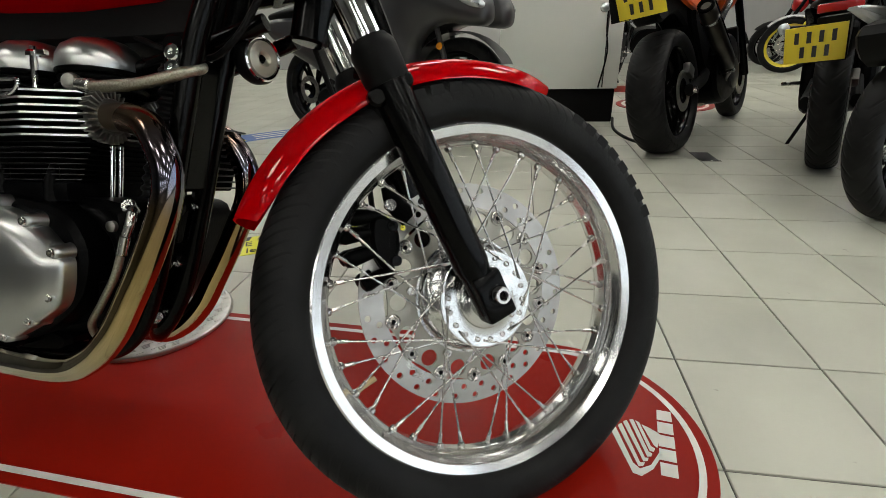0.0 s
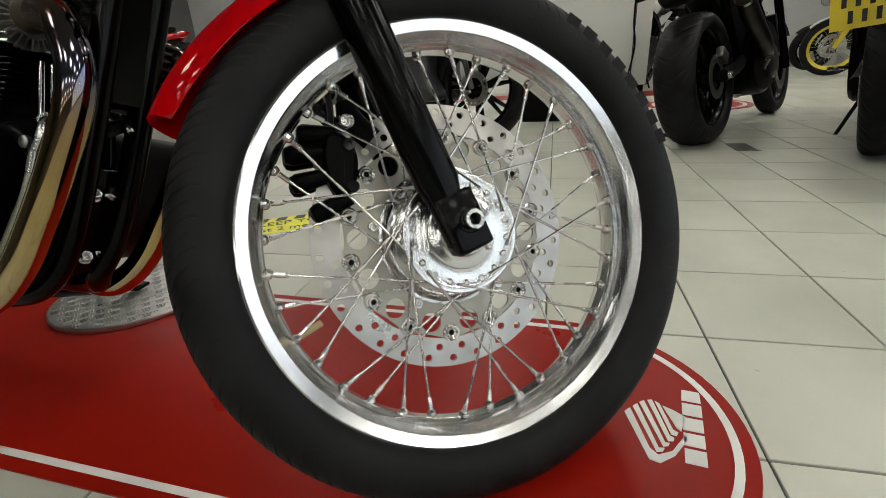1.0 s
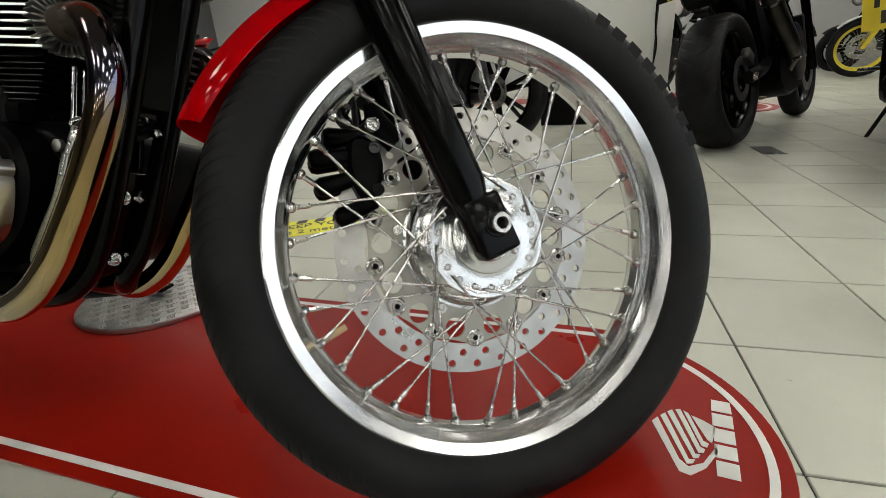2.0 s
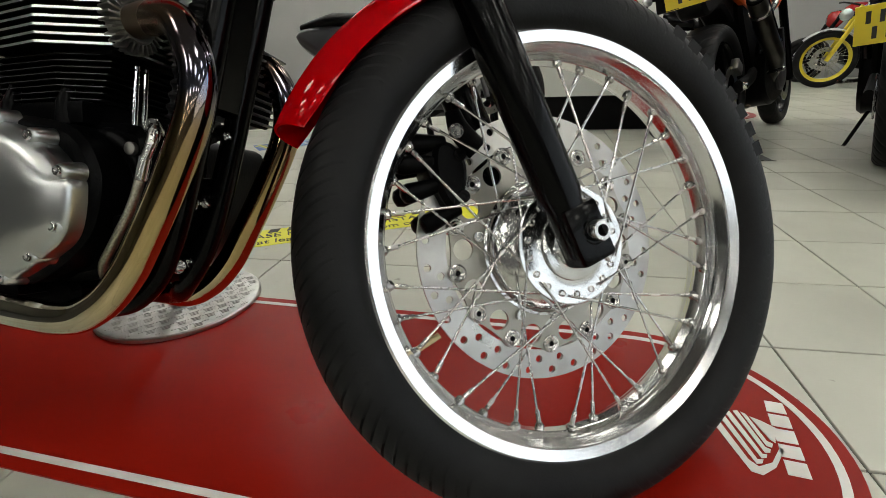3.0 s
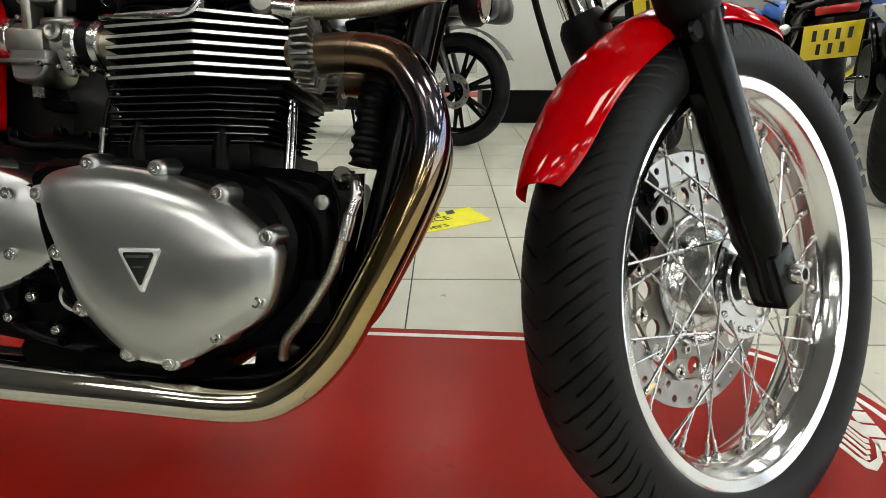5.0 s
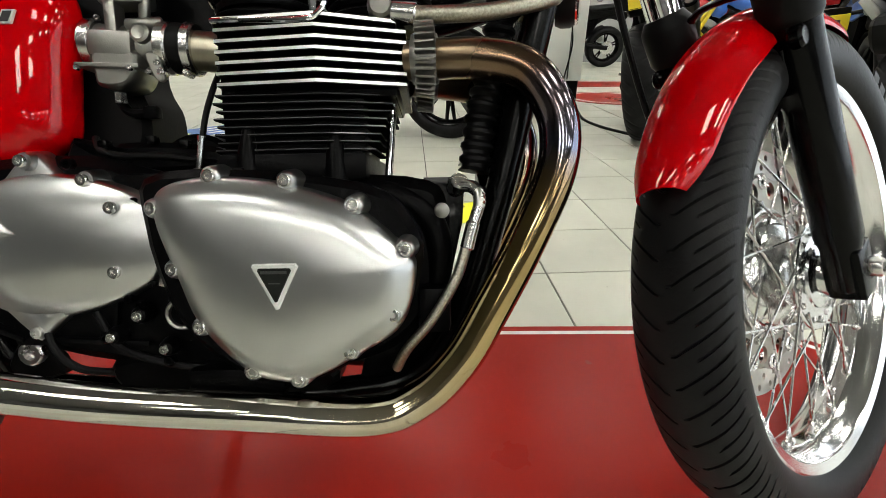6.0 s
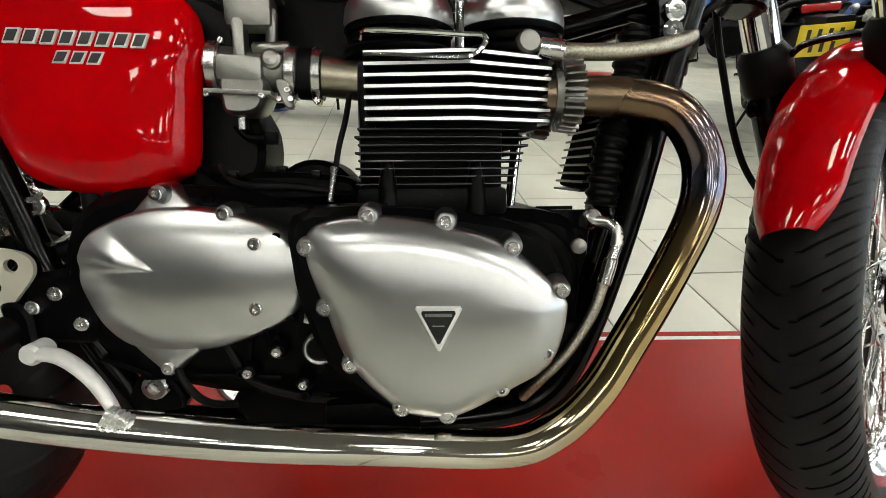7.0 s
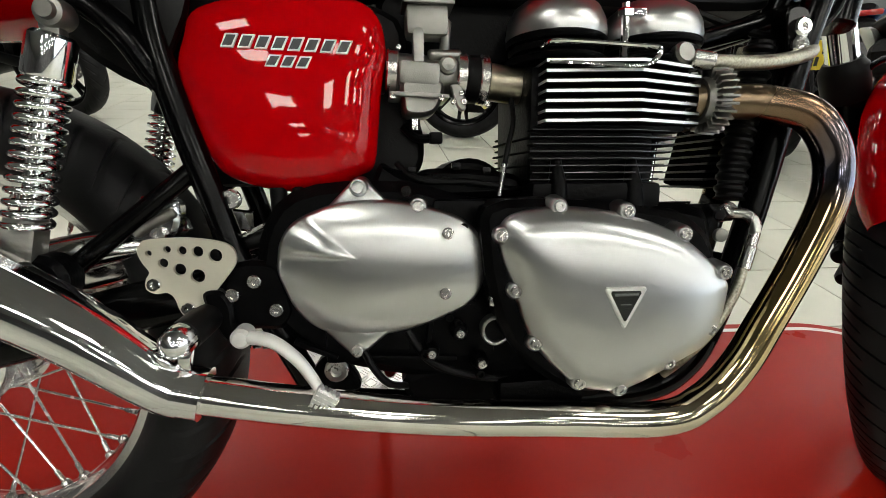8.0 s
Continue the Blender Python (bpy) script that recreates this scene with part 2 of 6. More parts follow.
def lathe(profile, n=32, origin=(0, 0, 0), axis=(0, 0, 1), closed=False, a0=0.0, a1=2 * math.pi):
    """Turned shape: profile of (radius, height) along axis."""
    m = frame_z(origin, axis)
    full = abs(a1 - a0) > 6.28
    k = n if full else n + 1
    rings = [[m @ Vector((r * math.cos(a0 + (a1 - a0) * j / n), r * math.sin(a0 + (a1 - a0) * j / n), h)) for j in range(k)] for r, h in profile]
    return grid_mesh(rings, close_u=full, close_v=closed)


def rod(a, b, r, n=12, bevel=0.0):
    a, b = Vector(a), Vector(b)
    L = (b - a).length
    e = min(bevel, r * 0.6, L * 0.4)
    prof = [(0.0001, 0), (r - e, 0), (r, e), (r, L - e), (r - e, L), (0.0001, L)]
    return lathe(prof, n, a, b - a)


def box(c, size, m=None, bevel=0.0):
    """A box with chamfered edges."""
    bm = bmesh.new()
    bmesh.ops.create_cube(bm, size=1)
    for v in bm.verts:
        v.co = Vector((v.co.x * size[0], v.co.y * size[1], v.co.z * size[2]))
    if bevel:
        bmesh.ops.bevel(bm, geom=bm.edges[:], offset=bevel, segments=2, affect="EDGES", profile=0.6)
    t = Matrix.Translation(c) @ (m if m is not None else Matrix())
    bm.verts.ensure_lookup_table()
    v = [tuple(t @ q.co) for q in bm.verts]
    f = [tuple(q.index for q in p.verts) for p in bm.faces]
    bm.free()
    return v, f


def rounded(outline, steps=5):
    """A closed smooth outline through 2D points."""
    p = [Vector((*q, 0)) for q in outline]
    n = len(p)
    out = []
    for i in range(n):
        a, b, c, d = p[i - 1], p[i], p[(i + 1) % n], p[(i + 2) % n]
        for k in range(steps):
            t = k / steps
            q = 0.5 * ((2 * b) + (c - a) * t + (2 * a - 5 * b + 4 * c - d) * t * t + (3 * b - a - 3 * c + d) * t ** 3)
            out.append((q.x, q.y))
    return out


def area2(o):
    return sum(o[i - 1][0] * o[i][1] - o[i][0] * o[i - 1][1] for i in range(len(o))) / 2


def inset(o, d):
    """An outline moved inwards by d."""
    s = 1 if area2(o) > 0 else -1
    out = []
    n = len(o)
    for i in range(n):
        a, b, c = Vector(o[i - 1]), Vector(o[i]), Vector(o[(i + 1) % n])
        t = (c - a).normalized()
        out.append((b.x - s * t.y * d, b.y + s * t.x * d))
    return out


def to_xz(o, y):
    return [(p[0], y, p[1]) for p in o]


def slab(outline, y0, y1, bevel=0.003):
    """A plate in the x-z plane from y0 to y1, edges rounded."""
    s = 1 if y1 > y0 else -1
    i = inset(outline, bevel)
    rings = [to_xz(i, y0), to_xz(outline, y0 + s * bevel), to_xz(outline, y1 - s * bevel), to_xz(i, y1)]
    return grid_mesh(rings, caps=True)


def dome(outline, levels):
    """A cover in the x-z plane: levels of (share of the way to the middle, y)."""
    cx = sum(p[0] for p in outline) / len(outline)
    cz = sum(p[1] for p in outline) / len(outline)
    rings = [[(p[0] + (cx - p[0]) * k, y, p[1] + (cz - p[1]) * k) for p in outline] for k, y in levels]
    v, f = grid_mesh(rings)
    v.append((cx, levels[-1][1], cz))
    c, o, n = len(v) - 1, (len(rings) - 1) * len(outline), len(outline)
    f += [(o + j, o + (j + 1) % n, c) for j in range(n)]
    return v, f


def circle2(cx, cz, r, n=16, a0=0.0):
    return [(cx + r * math.cos(a0 + 2 * math.pi * j / n), cz + r * math.sin(a0 + 2 * math.pi * j / n)) for j in range(n)]


def inside(x, y, o):
    hit = False
    for i in range(len(o)):
        (x0, y0), (x1, y1) = o[i - 1], o[i]
        if (y0 > y) != (y1 > y) and x < (x1 - x0) * (y - y0) / (y1 - y0) + x0:
            hit = not hit
    return hit


def pierced(outer, holes, h0, h1, place):
    """A flat plate with holes; place(x, y, h) sets its points in space."""
    loops = [outer] + holes
    co, ed = [], []
    for lp in loops:
        o = len(co)
        co += [Vector(p) for p in lp]
        ed += [(o + i, o + (i + 1) % len(lp)) for i in range(len(lp))]
    vv, ee, ff, *_ = geometry.delaunay_2d_cdt(co, ed, [], 1, 1e-6)
    mids = [(sum(p[0] for p in lp) / len(lp), sum(p[1] for p in lp) / len(lp)) for lp in holes]
    reach = [min(math.hypot(p[0] - c[0], p[1] - c[1]) for p in lp) for lp, c in zip(holes, mids)]

    def solid(q):
        x, y = sum(vv[i].x for i in q) / len(q), sum(vv[i].y for i in q) / len(q)
        return not any(math.hypot(x - c[0], y - c[1]) < r for c, r in zip(mids, reach)) and inside(x, y, outer)

    ff = [q for q in ff if solid(q)]
    n = len(vv)
    v = [tuple(place(p.x, p.y, h0)) for p in vv] + [tuple(place(p.x, p.y, h1)) for p in vv]
    f = [tuple(q) for q in ff] + [tuple(i + n for i in reversed(q)) for q in ff]
    count = {}
    for q in ff:
        for i in range(len(q)):
            a, b = q[i], q[(i + 1) % len(q)]
            k = (min(a, b), max(a, b))
            count[k] = count.get(k, 0) + 1
    f += [(a, b, b + n, a + n) for (a, b), c in count.items() if c == 1]
    return v, f


def bolt(shape, at, axis, r=0.006, h=0.005, slot=0, n=12):
    """A cap screw with a socket in its head."""
    shape.add(lathe([(r, 0), (r, h * 0.8), (r * 0.85, h), (r * 0.5, h), (r * 0.45, h * 0.35), (0.0001, h * 0.35)], n, at, axis), slot)


def axis_angle(deg, axis):
    return Matrix.Rotation(radians(deg), 4, axis)


# ---- the room ----
def stadium(x0, x1, y0, y1, n=40):
    r = (y1 - y0) / 2
    cy = (y0 + y1) / 2
    right = [(x1 - r + r * math.cos(a), cy + r * math.sin(a)) for a in np.linspace(-math.pi / 2, math.pi / 2, n)]
    left = [(x0 + r + r * math.cos(a), cy + r * math.sin(a)) for a in np.linspace(math.pi / 2, 1.5 * math.pi, n)]
    return right + left


def flat_plate(outline, z0, z1, bevel=0.0):
    """A plate lying in the x-y plane."""
    i = inset(outline, bevel) if bevel else outline
    rings = [[(*p, z0) for p in outline], [(*p, z1 - bevel) for p in outline]]
    if bevel:
        rings.append([(*p, z1) for p in i])
    return grid_mesh(rings, caps=True)


ROOM = (-8.0, 5.2, -12.0, 8.5, 3.1)   # x0, x1, y0, y1, height
rx0, rx1, ry0, ry1, RH = ROOM
floor = part("floor", Shape().add(box(((rx0 + rx1) / 2, (ry0 + ry1) / 2, FLOOR_Z - 0.0545), (rx1 - rx0, ry1 - ry0, 0.1))), GROUT, smooth=0)
tagged(floor, "pale grey-beige ceramic tile floor with dark joints", "floor", kind="structure")
# south and west walls stay out of view; their shade is in the colour
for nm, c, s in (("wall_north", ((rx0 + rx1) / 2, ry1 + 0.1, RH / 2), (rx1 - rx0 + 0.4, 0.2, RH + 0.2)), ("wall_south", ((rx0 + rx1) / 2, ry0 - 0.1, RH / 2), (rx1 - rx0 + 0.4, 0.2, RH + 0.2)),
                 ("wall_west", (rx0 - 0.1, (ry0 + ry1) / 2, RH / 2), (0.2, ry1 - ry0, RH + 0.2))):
    tagged(part(nm, Shape().add(box(c, s)), WALL_WHITE if nm == "wall_north" else WALL_SHADE, smooth=0), "plain painted showroom wall", "wall", kind="structure")
# glazed shop front to the east: wall round one long opening
WY0, WY1, WZ0, WZ1 = -9.0, 3.4, 0.20, 2.85
sh = Shape()
for y0, y1, z0, z1 in ((ry0, WY0, -0.1, RH + 0.1), (WY1, ry1, -0.1, RH + 0.1), (WY0, WY1, -0.1, WZ0), (WY0, WY1, WZ1, RH + 0.1)):
    sh.add(box((rx1 + 0.1, (y0 + y1) / 2, (z0 + z1) / 2), (0.2, y1 - y0, z1 - z0)))
# same darkened wall colour, so the wall round the glass reflects little
tagged(part("wall_east", sh, WALL_SHADE, smooth=0), "plain wall round the glazed shop front", "wall", kind="structure")
shop = thing("window_1", pose(rx1 + 0.1, 0, 0), "long shop-front window with grey frames", "window", kind="structure")
BAYS = 6
bay = (WY1 - WY0) / BAYS
for k in range(BAYS + 1):
    part("window_frame", Shape().add(box((0, WY0 + 0.03 + k * (WY1 - WY0 - 0.06) / BAYS, (WZ0 + WZ1) / 2), (0.08, 0.06, WZ1 - WZ0), None, 0.004)), GREY_PLASTIC, shop)
for z in (WZ0 + 0.03, WZ1 - 0.03):
    part("window_rail", Shape().add(box((0.002, (WY0 + WY1) / 2, z), (0.07, WY1 - WY0, 0.06), None, 0.004)), GREY_PLASTIC, shop)
for k in range(BAYS):
    pane = part("pane", Shape().add(box((0.01, WY0 + (k + 0.5) * bay, (WZ0 + WZ1) / 2), (0.008, bay - 0.08, WZ1 - WZ0 - 0.1))), GLASS, shop, smooth=0)
    pane.visible_shadow = False
tagged(part("ceiling", Shape().add(box(((rx0 + rx1) / 2, (ry0 + ry1) / 2, RH + 0.15), (rx1 - rx0 + 0.4, ry1 - ry0 + 0.4, 0.1))), CEILING_SHADE, smooth=0), "suspended showroom ceiling, out of view and darkened to grey", "ceiling", kind="structure")

lamp = thing("ceiling_light", pose(0, 0, RH), "square white panel light set flush in the ceiling", "ceiling light", "rows of ceiling panels")
sh = Shape()
for dx, dy, sx, sy in ((0.31, 0, 0.02, 0.64), (-0.31, 0, 0.02, 0.64), (0, 0.31, 0.6, 0.02), (0, -0.31, 0.6, 0.02)):
    sh.add(box((dx, dy, 0.075), (sx, sy, 0.05), bevel=0.003))
part("frame", sh, WHITE_PAINT, lamp)
part("diffuser", Shape().add(box((0, 0, 0.080), (0.6, 0.6, 0.02))), PANEL, lamp, "glowing white diffuser", smooth=0)
spots = [(x, y) for x in (-6.6, -4.8, -3.0, -1.2, 0.6, 2.4, 4.2) for y in (-10.6, -8.2, -5.8, -3.6, -1.75, 1.0, 2.8, 4.8, 6.8) if (x > -4 or y > 3.5) and (x, y) != (-1.2, -1.75)]
lamp.matrix_world = pose(*spots[0], RH)
for p in spots[1:]:
    copy_thing(lamp, pose(*p, RH))

# pillar with a black plinth, cable down its side
pillar = thing("pillar", pose(-0.37, 2.98, FLOOR_Z), "square white boxed pillar on a black plinth", "pillar", kind="structure")
part("casing", Shape().add(box((0, 0, 1.64), (0.88, 0.6, 2.78), bevel=0.006)), WHITE_PAINT, pillar)
part("plinth", Shape().add(box((0.0, 0.01, 0.125), (0.86, 0.56, 0.25), bevel=0.004)), BLACK_PLASTIC, pillar, "matt black plinth")
part("edge_trim", Shape().add(box((0.33, -0.302, 1.64), (0.008, 0.006, 2.76))), GREY_PLASTIC, pillar)
part("cable", Shape().add(tube([(0.325, -0.308, 1.2), (0.32, -0.312, 0.7), (0.34, -0.31, 0.5), (0.30, -0.312, 0.26)], 0.006, 8, 6)), BLACK_PLASTIC, pillar, "thin black cable")

# display mat
mat = thing("display_mat", pose(0, 0, FLOOR_Z), "red vinyl display mat with white border line and printed emblem", "mat")
MAT_TURN = Matrix.Translation((-0.55, -0.515, 0)) @ axis_angle(-3, "Z") @ Matrix.Translation((0.55, 0.515, 0))
ends = [tuple((MAT_TURN @ Vector((x, y, 0))).xy) for x, y in stadium(-2.93, -0.268, -0.803, -0.232)]
part("sheet", Shape().add(flat_plate(ends, 0.0, 0.004, 0.001)), MAT_RED, mat, smooth=0)
o1, o2 = inset(ends, 0.020), inset(ends, 0.032)
part("border_line", Shape().add(grid_mesh([[(*p, 0.0042) for p in o1], [(*p, 0.0048) for p in o1], [(*p, 0.0048) for p in o2], [(*p, 0.0042) for p in o2]])), PRINT_WHITE, mat, "white printed border line", smooth=0)
# emblem: feathers and a block line in place of lettering
sh = Shape()
ex, ey = Vector((-0.025, -0.168)).normalized(), Vector((0.168, -0.025)).normalized()   # along the lettering, across it


def emblem(u, w):
    q = Vector((-0.332, -0.428)) + ex * u + ey * w
    return (q.x, q.y)


for pts in ([(0.003, -0.010), (0.03, -0.012), (0.03, 0.016), (0.003, 0.016)], [(0.036, -0.012), (0.064, -0.013), (0.064, 0.015), (0.036, 0.016)], [(0.070, -0.013), (0.098, -0.014), (0.098, 0.014), (0.070, 0.015)],
            [(0.104, -0.014), (0.130, -0.015), (0.130, 0.013), (0.104, 0.014)], [(0.136, -0.015), (0.164, -0.016), (0.164, 0.012), (0.136, 0.013)]):
    sh.add(flat_plate([emblem(u, w) for u, w in pts], 0.0042, 0.0050))
part("block_line", sh, PRINT_WHITE, mat, "row of white printed blocks", smooth=0)
feathers = [[(0.083, -0.097), (0.071, -0.089), (0.150, -0.061), (0.160, -0.050), (0.147, -0.031), (0.111, -0.013), (0.117, -0.009), (0.155, -0.028), (0.175, -0.048), (0.172, -0.062)],
            [(0.066, -0.085), (0.058, -0.078), (0.146, -0.049), (0.144, -0.041), (0.152, -0.044), (0.155, -0.052)],
            [(0.054, -0.075), (0.047, -0.068), (0.133, -0.040), (0.132, -0.034), (0.139, -0.036), (0.142, -0.043)],
            [(0.045, -0.063), (0.042, -0.056), (0.117, -0.033), (0.120, -0.027), (0.127, -0.029), (0.129, -0.036)],
            [(0.044, -0.052), (0.048, -0.045), (0.103, -0.028), (0.107, -0.021), (0.115, -0.024), (0.114, -0.031)],
            [(0.052, -0.041), (0.058, -0.026), (0.069, -0.009), (0.104, -0.017), (0.098, -0.023)]]
for k, fe in enumerate(feathers):
    part("feather", Shape().add(flat_plate([emblem(u, w) for u, w in fe], 0.0042, 0.0050)), PRINT_WHITE, mat, "white printed feather", smooth=0)

# chequered plate under the side stand
pad = thing("checker_plate", pose(-1.60, -0.24, FLOOR_Z + 0.004), "round aluminium chequer plate lying on the mat", "metal plate")
part("disc", Shape().add(lathe([(0.0001, 0.012), (0.186, 0.012), (0.190, 0.009), (0.190, 0.002), (0.188, 0.0), (0.0001, 0.0)], 64)), DIAMOND, pad)
bars = Shape()
for i in range(-9, 10):
    for j in range(-9, 10):
        cx, cy = i * 0.022, j * 0.022
        if math.hypot(cx, cy) > 0.176:
            continue
        turn = axis_angle(45 if (i + j) % 2 else -45, "Z")
        for k in (-1, 0, 1):
            bars.add(box(Vector((cx, cy, 0.0128)) + turn @ Vector((0, k * 0.0062, 0)), (0.017, 0.0028, 0.0022), turn, 0))
tagged(part("raised_bar", bars, DIAMOND, pad, smooth=0), kind="stuff")

# warning tape on the floor
tape = thing("floor_tape", pose(-1.33, 0.40, FLOOR_Z, 0, 0, 28), "yellow floor warning strip with black hazard blocks and lettering", "floor sticker")
part("strip", Shape().add(box((-0.0975, 0, 0.0007), (1.055, 0.165, 0.0014))), TAPE_YELLOW, tape, smooth=0)
for i in range(-9, 6):
    sh = Shape()
    x = i * 0.066
    sh.add(flat_plate([(x - 0.022, 0.045), (x + 0.014, 0.045), (x + 0.024, 0.082), (x - 0.012, 0.082)], 0.0015, 0.002))
    part("hazard_block", sh, PRINT_BLACK, tape, smooth=0)


def lettering(name, text, size, m, mat_, parent, depth=0.0004):
    cu = bpy.data.curves.new(name, "FONT")
    cu.body, cu.size, cu.extrude = text, size, depth
    cu.align_x, cu.align_y = "CENTER", "CENTER"
    tmp = new(name, cu)
    bpy.context.view_layer.update()
    me = bpy.data.meshes.new_from_object(tmp.evaluated_get(bpy.context.evaluated_depsgraph_get()))
    bpy.data.objects.remove(tmp)
    me.materials.clear()
    me.materials.append(mat_)
    ob = new(name, me)
    ob.parent = parent
    ob.matrix_local = m
    return ob


lettering("lettering", "PLEASE KEEP YOUR DISTANCE", 0.058, pose(-0.09, 0.012, 0.0021), PRINT_BLACK, tape)
lettering("lettering", "at least 2 metres from others", 0.054, pose(-0.06, -0.048, 0.0021), PRINT_BLACK, tape)

sticker = thing("floor_sticker", pose(-2.45, 2.22, FLOOR_Z, 0, 0, 40), "blue and white floor sticker with yellow hazard end", "floor sticker")
part("sheet", Shape().add(box((0.02, 0, 0.0007), (0.80, 0.26, 0.0014))), BLUE, sticker, smooth=0)
for k, y in enumerate((-0.07, 0.0, 0.07)):
    part("white_bar", Shape().add(box((0.05, y, 0.0018), (0.48, 0.025, 0.0008))), PRINT_WHITE, sticker, smooth=0)
for i in range(4):
    part("hazard_block", Shape().add(box((-0.34 + 0.015 * i, 0.09 - 0.060 * i, 0.0018), (0.07, 0.03, 0.0008), axis_angle(40, "Z"))), TAPE_YELLOW, sticker, smooth=0)
grille = thing("floor_hatch", pose(0.40, 1.64, FLOOR_Z, 0, 0, 0), "small square grey metal floor hatch", "floor hatch")
part("lid", Shape().add(box((0, 0, 0.001), (0.10, 0.19, 0.003))), GREY_PLASTIC, grille, smooth=0)
part("edge_strip", Shape().add(box((0.005, -0.10, 0.002), (0.11, 0.012, 0.004))), STEEL, grille, smooth=0)


# ---- the motorcycle: built upright, x forward, then leaned on its stand ----
LEAN_DEG = 18.1
BIKE = Matrix.Translation((0.0444, -0.6974, 0.0142)) @ axis_angle(-1.5, "Z") @ axis_angle(-0.9, "Y") @ axis_angle(-LEAN_DEG, "X") @ Matrix.Scale(1.0215, 4)
moto = thing("motorcycle", BIKE, "red retro twin-cylinder motorcycle leaning on its stand on a mat", "motorcycle")

# steered front end: x forward, y up in the wheel's plane, z out to the right-hand side
HUB_AT = Vector((-0.690, -0.545, 0.3080))
side = Vector((0.5023, -0.7862, 0.3600)).normalized()
ahead = Vector((0, 0, 1)).cross(side).normalized()
above = side.cross(ahead)
WHEEL = BIKE.inverted() @ (Matrix.Translation(HUB_AT) @ Matrix((ahead, above, side)).transposed().to_4x4() @ Matrix.Scale(1.083, 4))


def tyre_shape(R, width, rim_r, around=600, across=40, slots=0, slant=0.18, depth=0.0050):
    """A tyre whose mesh runs along its slanted tread slots, pressed in on both shoulders; its axis is z."""
    a = (R - rim_r) / 2
    rc = rim_r + a
    per = max(8, int(round(around / slots / 4)) * 4) if slots else 0
    n = slots * per if slots else around
    phi = np.linspace(-2.75, 2.75, across)
    PH, J = np.meshgrid(phi, np.arange(n), indexing="ij")
    u = np.abs(PH) / 1.75
    TH = 2 * np.pi * J / n - np.clip(u - 0.06, 0, 0.75) ** 0.85 * slant
    c, s = np.cos(PH), np.sin(PH)
    r = rc + a * np.sign(c) * np.abs(c) ** 0.85
    z = width / 2 * np.sign(s) * np.abs(s) ** 0.8
    if slots:
        k = np.where(PH > 0, (J + per // 4) % per, J % per)
        w = max(2, per // 10)
        long_slot = (k < w) & (u > 0.05) & (u < 0.80)
        short_slot = (k >= per // 2) & (k < per // 2 + w) & (u > 0.30) & (u < 0.86)
        r = r - depth * (long_slot | short_slot)
    x, y = r * np.cos(TH), r * np.sin(TH)
    sh = Shape()
    sh.v = list(map(tuple, np.stack([x, y, z], -1).reshape(-1, 3).tolist()))
    i, j = np.meshgrid(np.arange(across - 1), np.arange(n), indexing="ij")
    j2 = (j + 1) % n
    q = np.stack([i * n + j, i * n + j2, (i + 1) * n + j2, (i + 1) * n + j], -1).reshape(-1, 4)
    sh.f = list(map(tuple, q.tolist()))
    sh.s = [0] * len(sh.f)
    return sh


RIM_PROFILE = [(0.2500, 0.028), (0.2535, 0.033), (0.2520, 0.0375), (0.2490, 0.0385), (0.2375, 0.0345), (0.2365, 0.0300), (0.2310, 0.0240), (0.2270, 0.0130), (0.2262, 0.0090),
               (0.2250, 0.0075), (0.2250, -0.0075), (0.2262, -0.0090), (0.2270, -0.0130), (0.2310, -0.0240), (0.2365, -0.0300), (0.2375, -0.0345), (0.2490, -0.0385), (0.2520, -0.0375),
               (0.2535, -0.033), (0.2500, -0.028), (0.2400, -0.018), (0.2380, 0.0), (0.2400, 0.018)]


def spoked_wheel(name, parent, m, k, tyre_R, tyre_w, slots, flange_r, flange_z, label, rim_mat=ALU_RIM, detail=True):
    """A rim with its tyre, 36 laced spokes and hub. k scales the rim."""
    rim = part(name, Shape().add(lathe([(r * k, z) for r, z in RIM_PROFILE], 120, closed=True)), rim_mat, parent, label, m=m)
    part("tyre", tyre_shape(tyre_R, tyre_w, 0.243 * k, 1600 if detail else 680, 72 if detail else 40, slots), RUBBER, rim, "black road tyre with slanted tread slots", smooth=50)
    for i in range(36):
        a = radians(2 + 10 * i)
        right = i % 2 == 0
        lead = (i // 2) % 2 == 0
        h = a + radians(-62 if lead else 62)
        zf = flange_z if right else -flange_z
        p0 = Vector((flange_r * math.cos(h), flange_r * math.sin(h), zf + (0.004 if lead else -0.004)))
        p1 = Vector((0.2225 * k * math.cos(a), 0.2225 * k * math.sin(a), 0.005 if right else -0.005))
        d = (p1 - p0).normalized()
        sh = Shape()
        sh.add(tube([p0 - d * 0.004, p0 + (p1 - p0) * 0.1, p1 - d * 0.018], 0.0016, 7))
        sh.add(tube([p1 - d * 0.019, p1 - d * 0.017, p1 - d * 0.004], [0.0022, 0.0030, 0.0030], 8))
        sh.add(lathe([(0.0001, 0.004), (0.004, 0.0035), (0.006, 0.001), (0.006, -0.003), (0.0001, -0.004)], 10, p1 + d * 0.0005, -d))
        part("spoke", sh, STEEL, rim)
    return rim


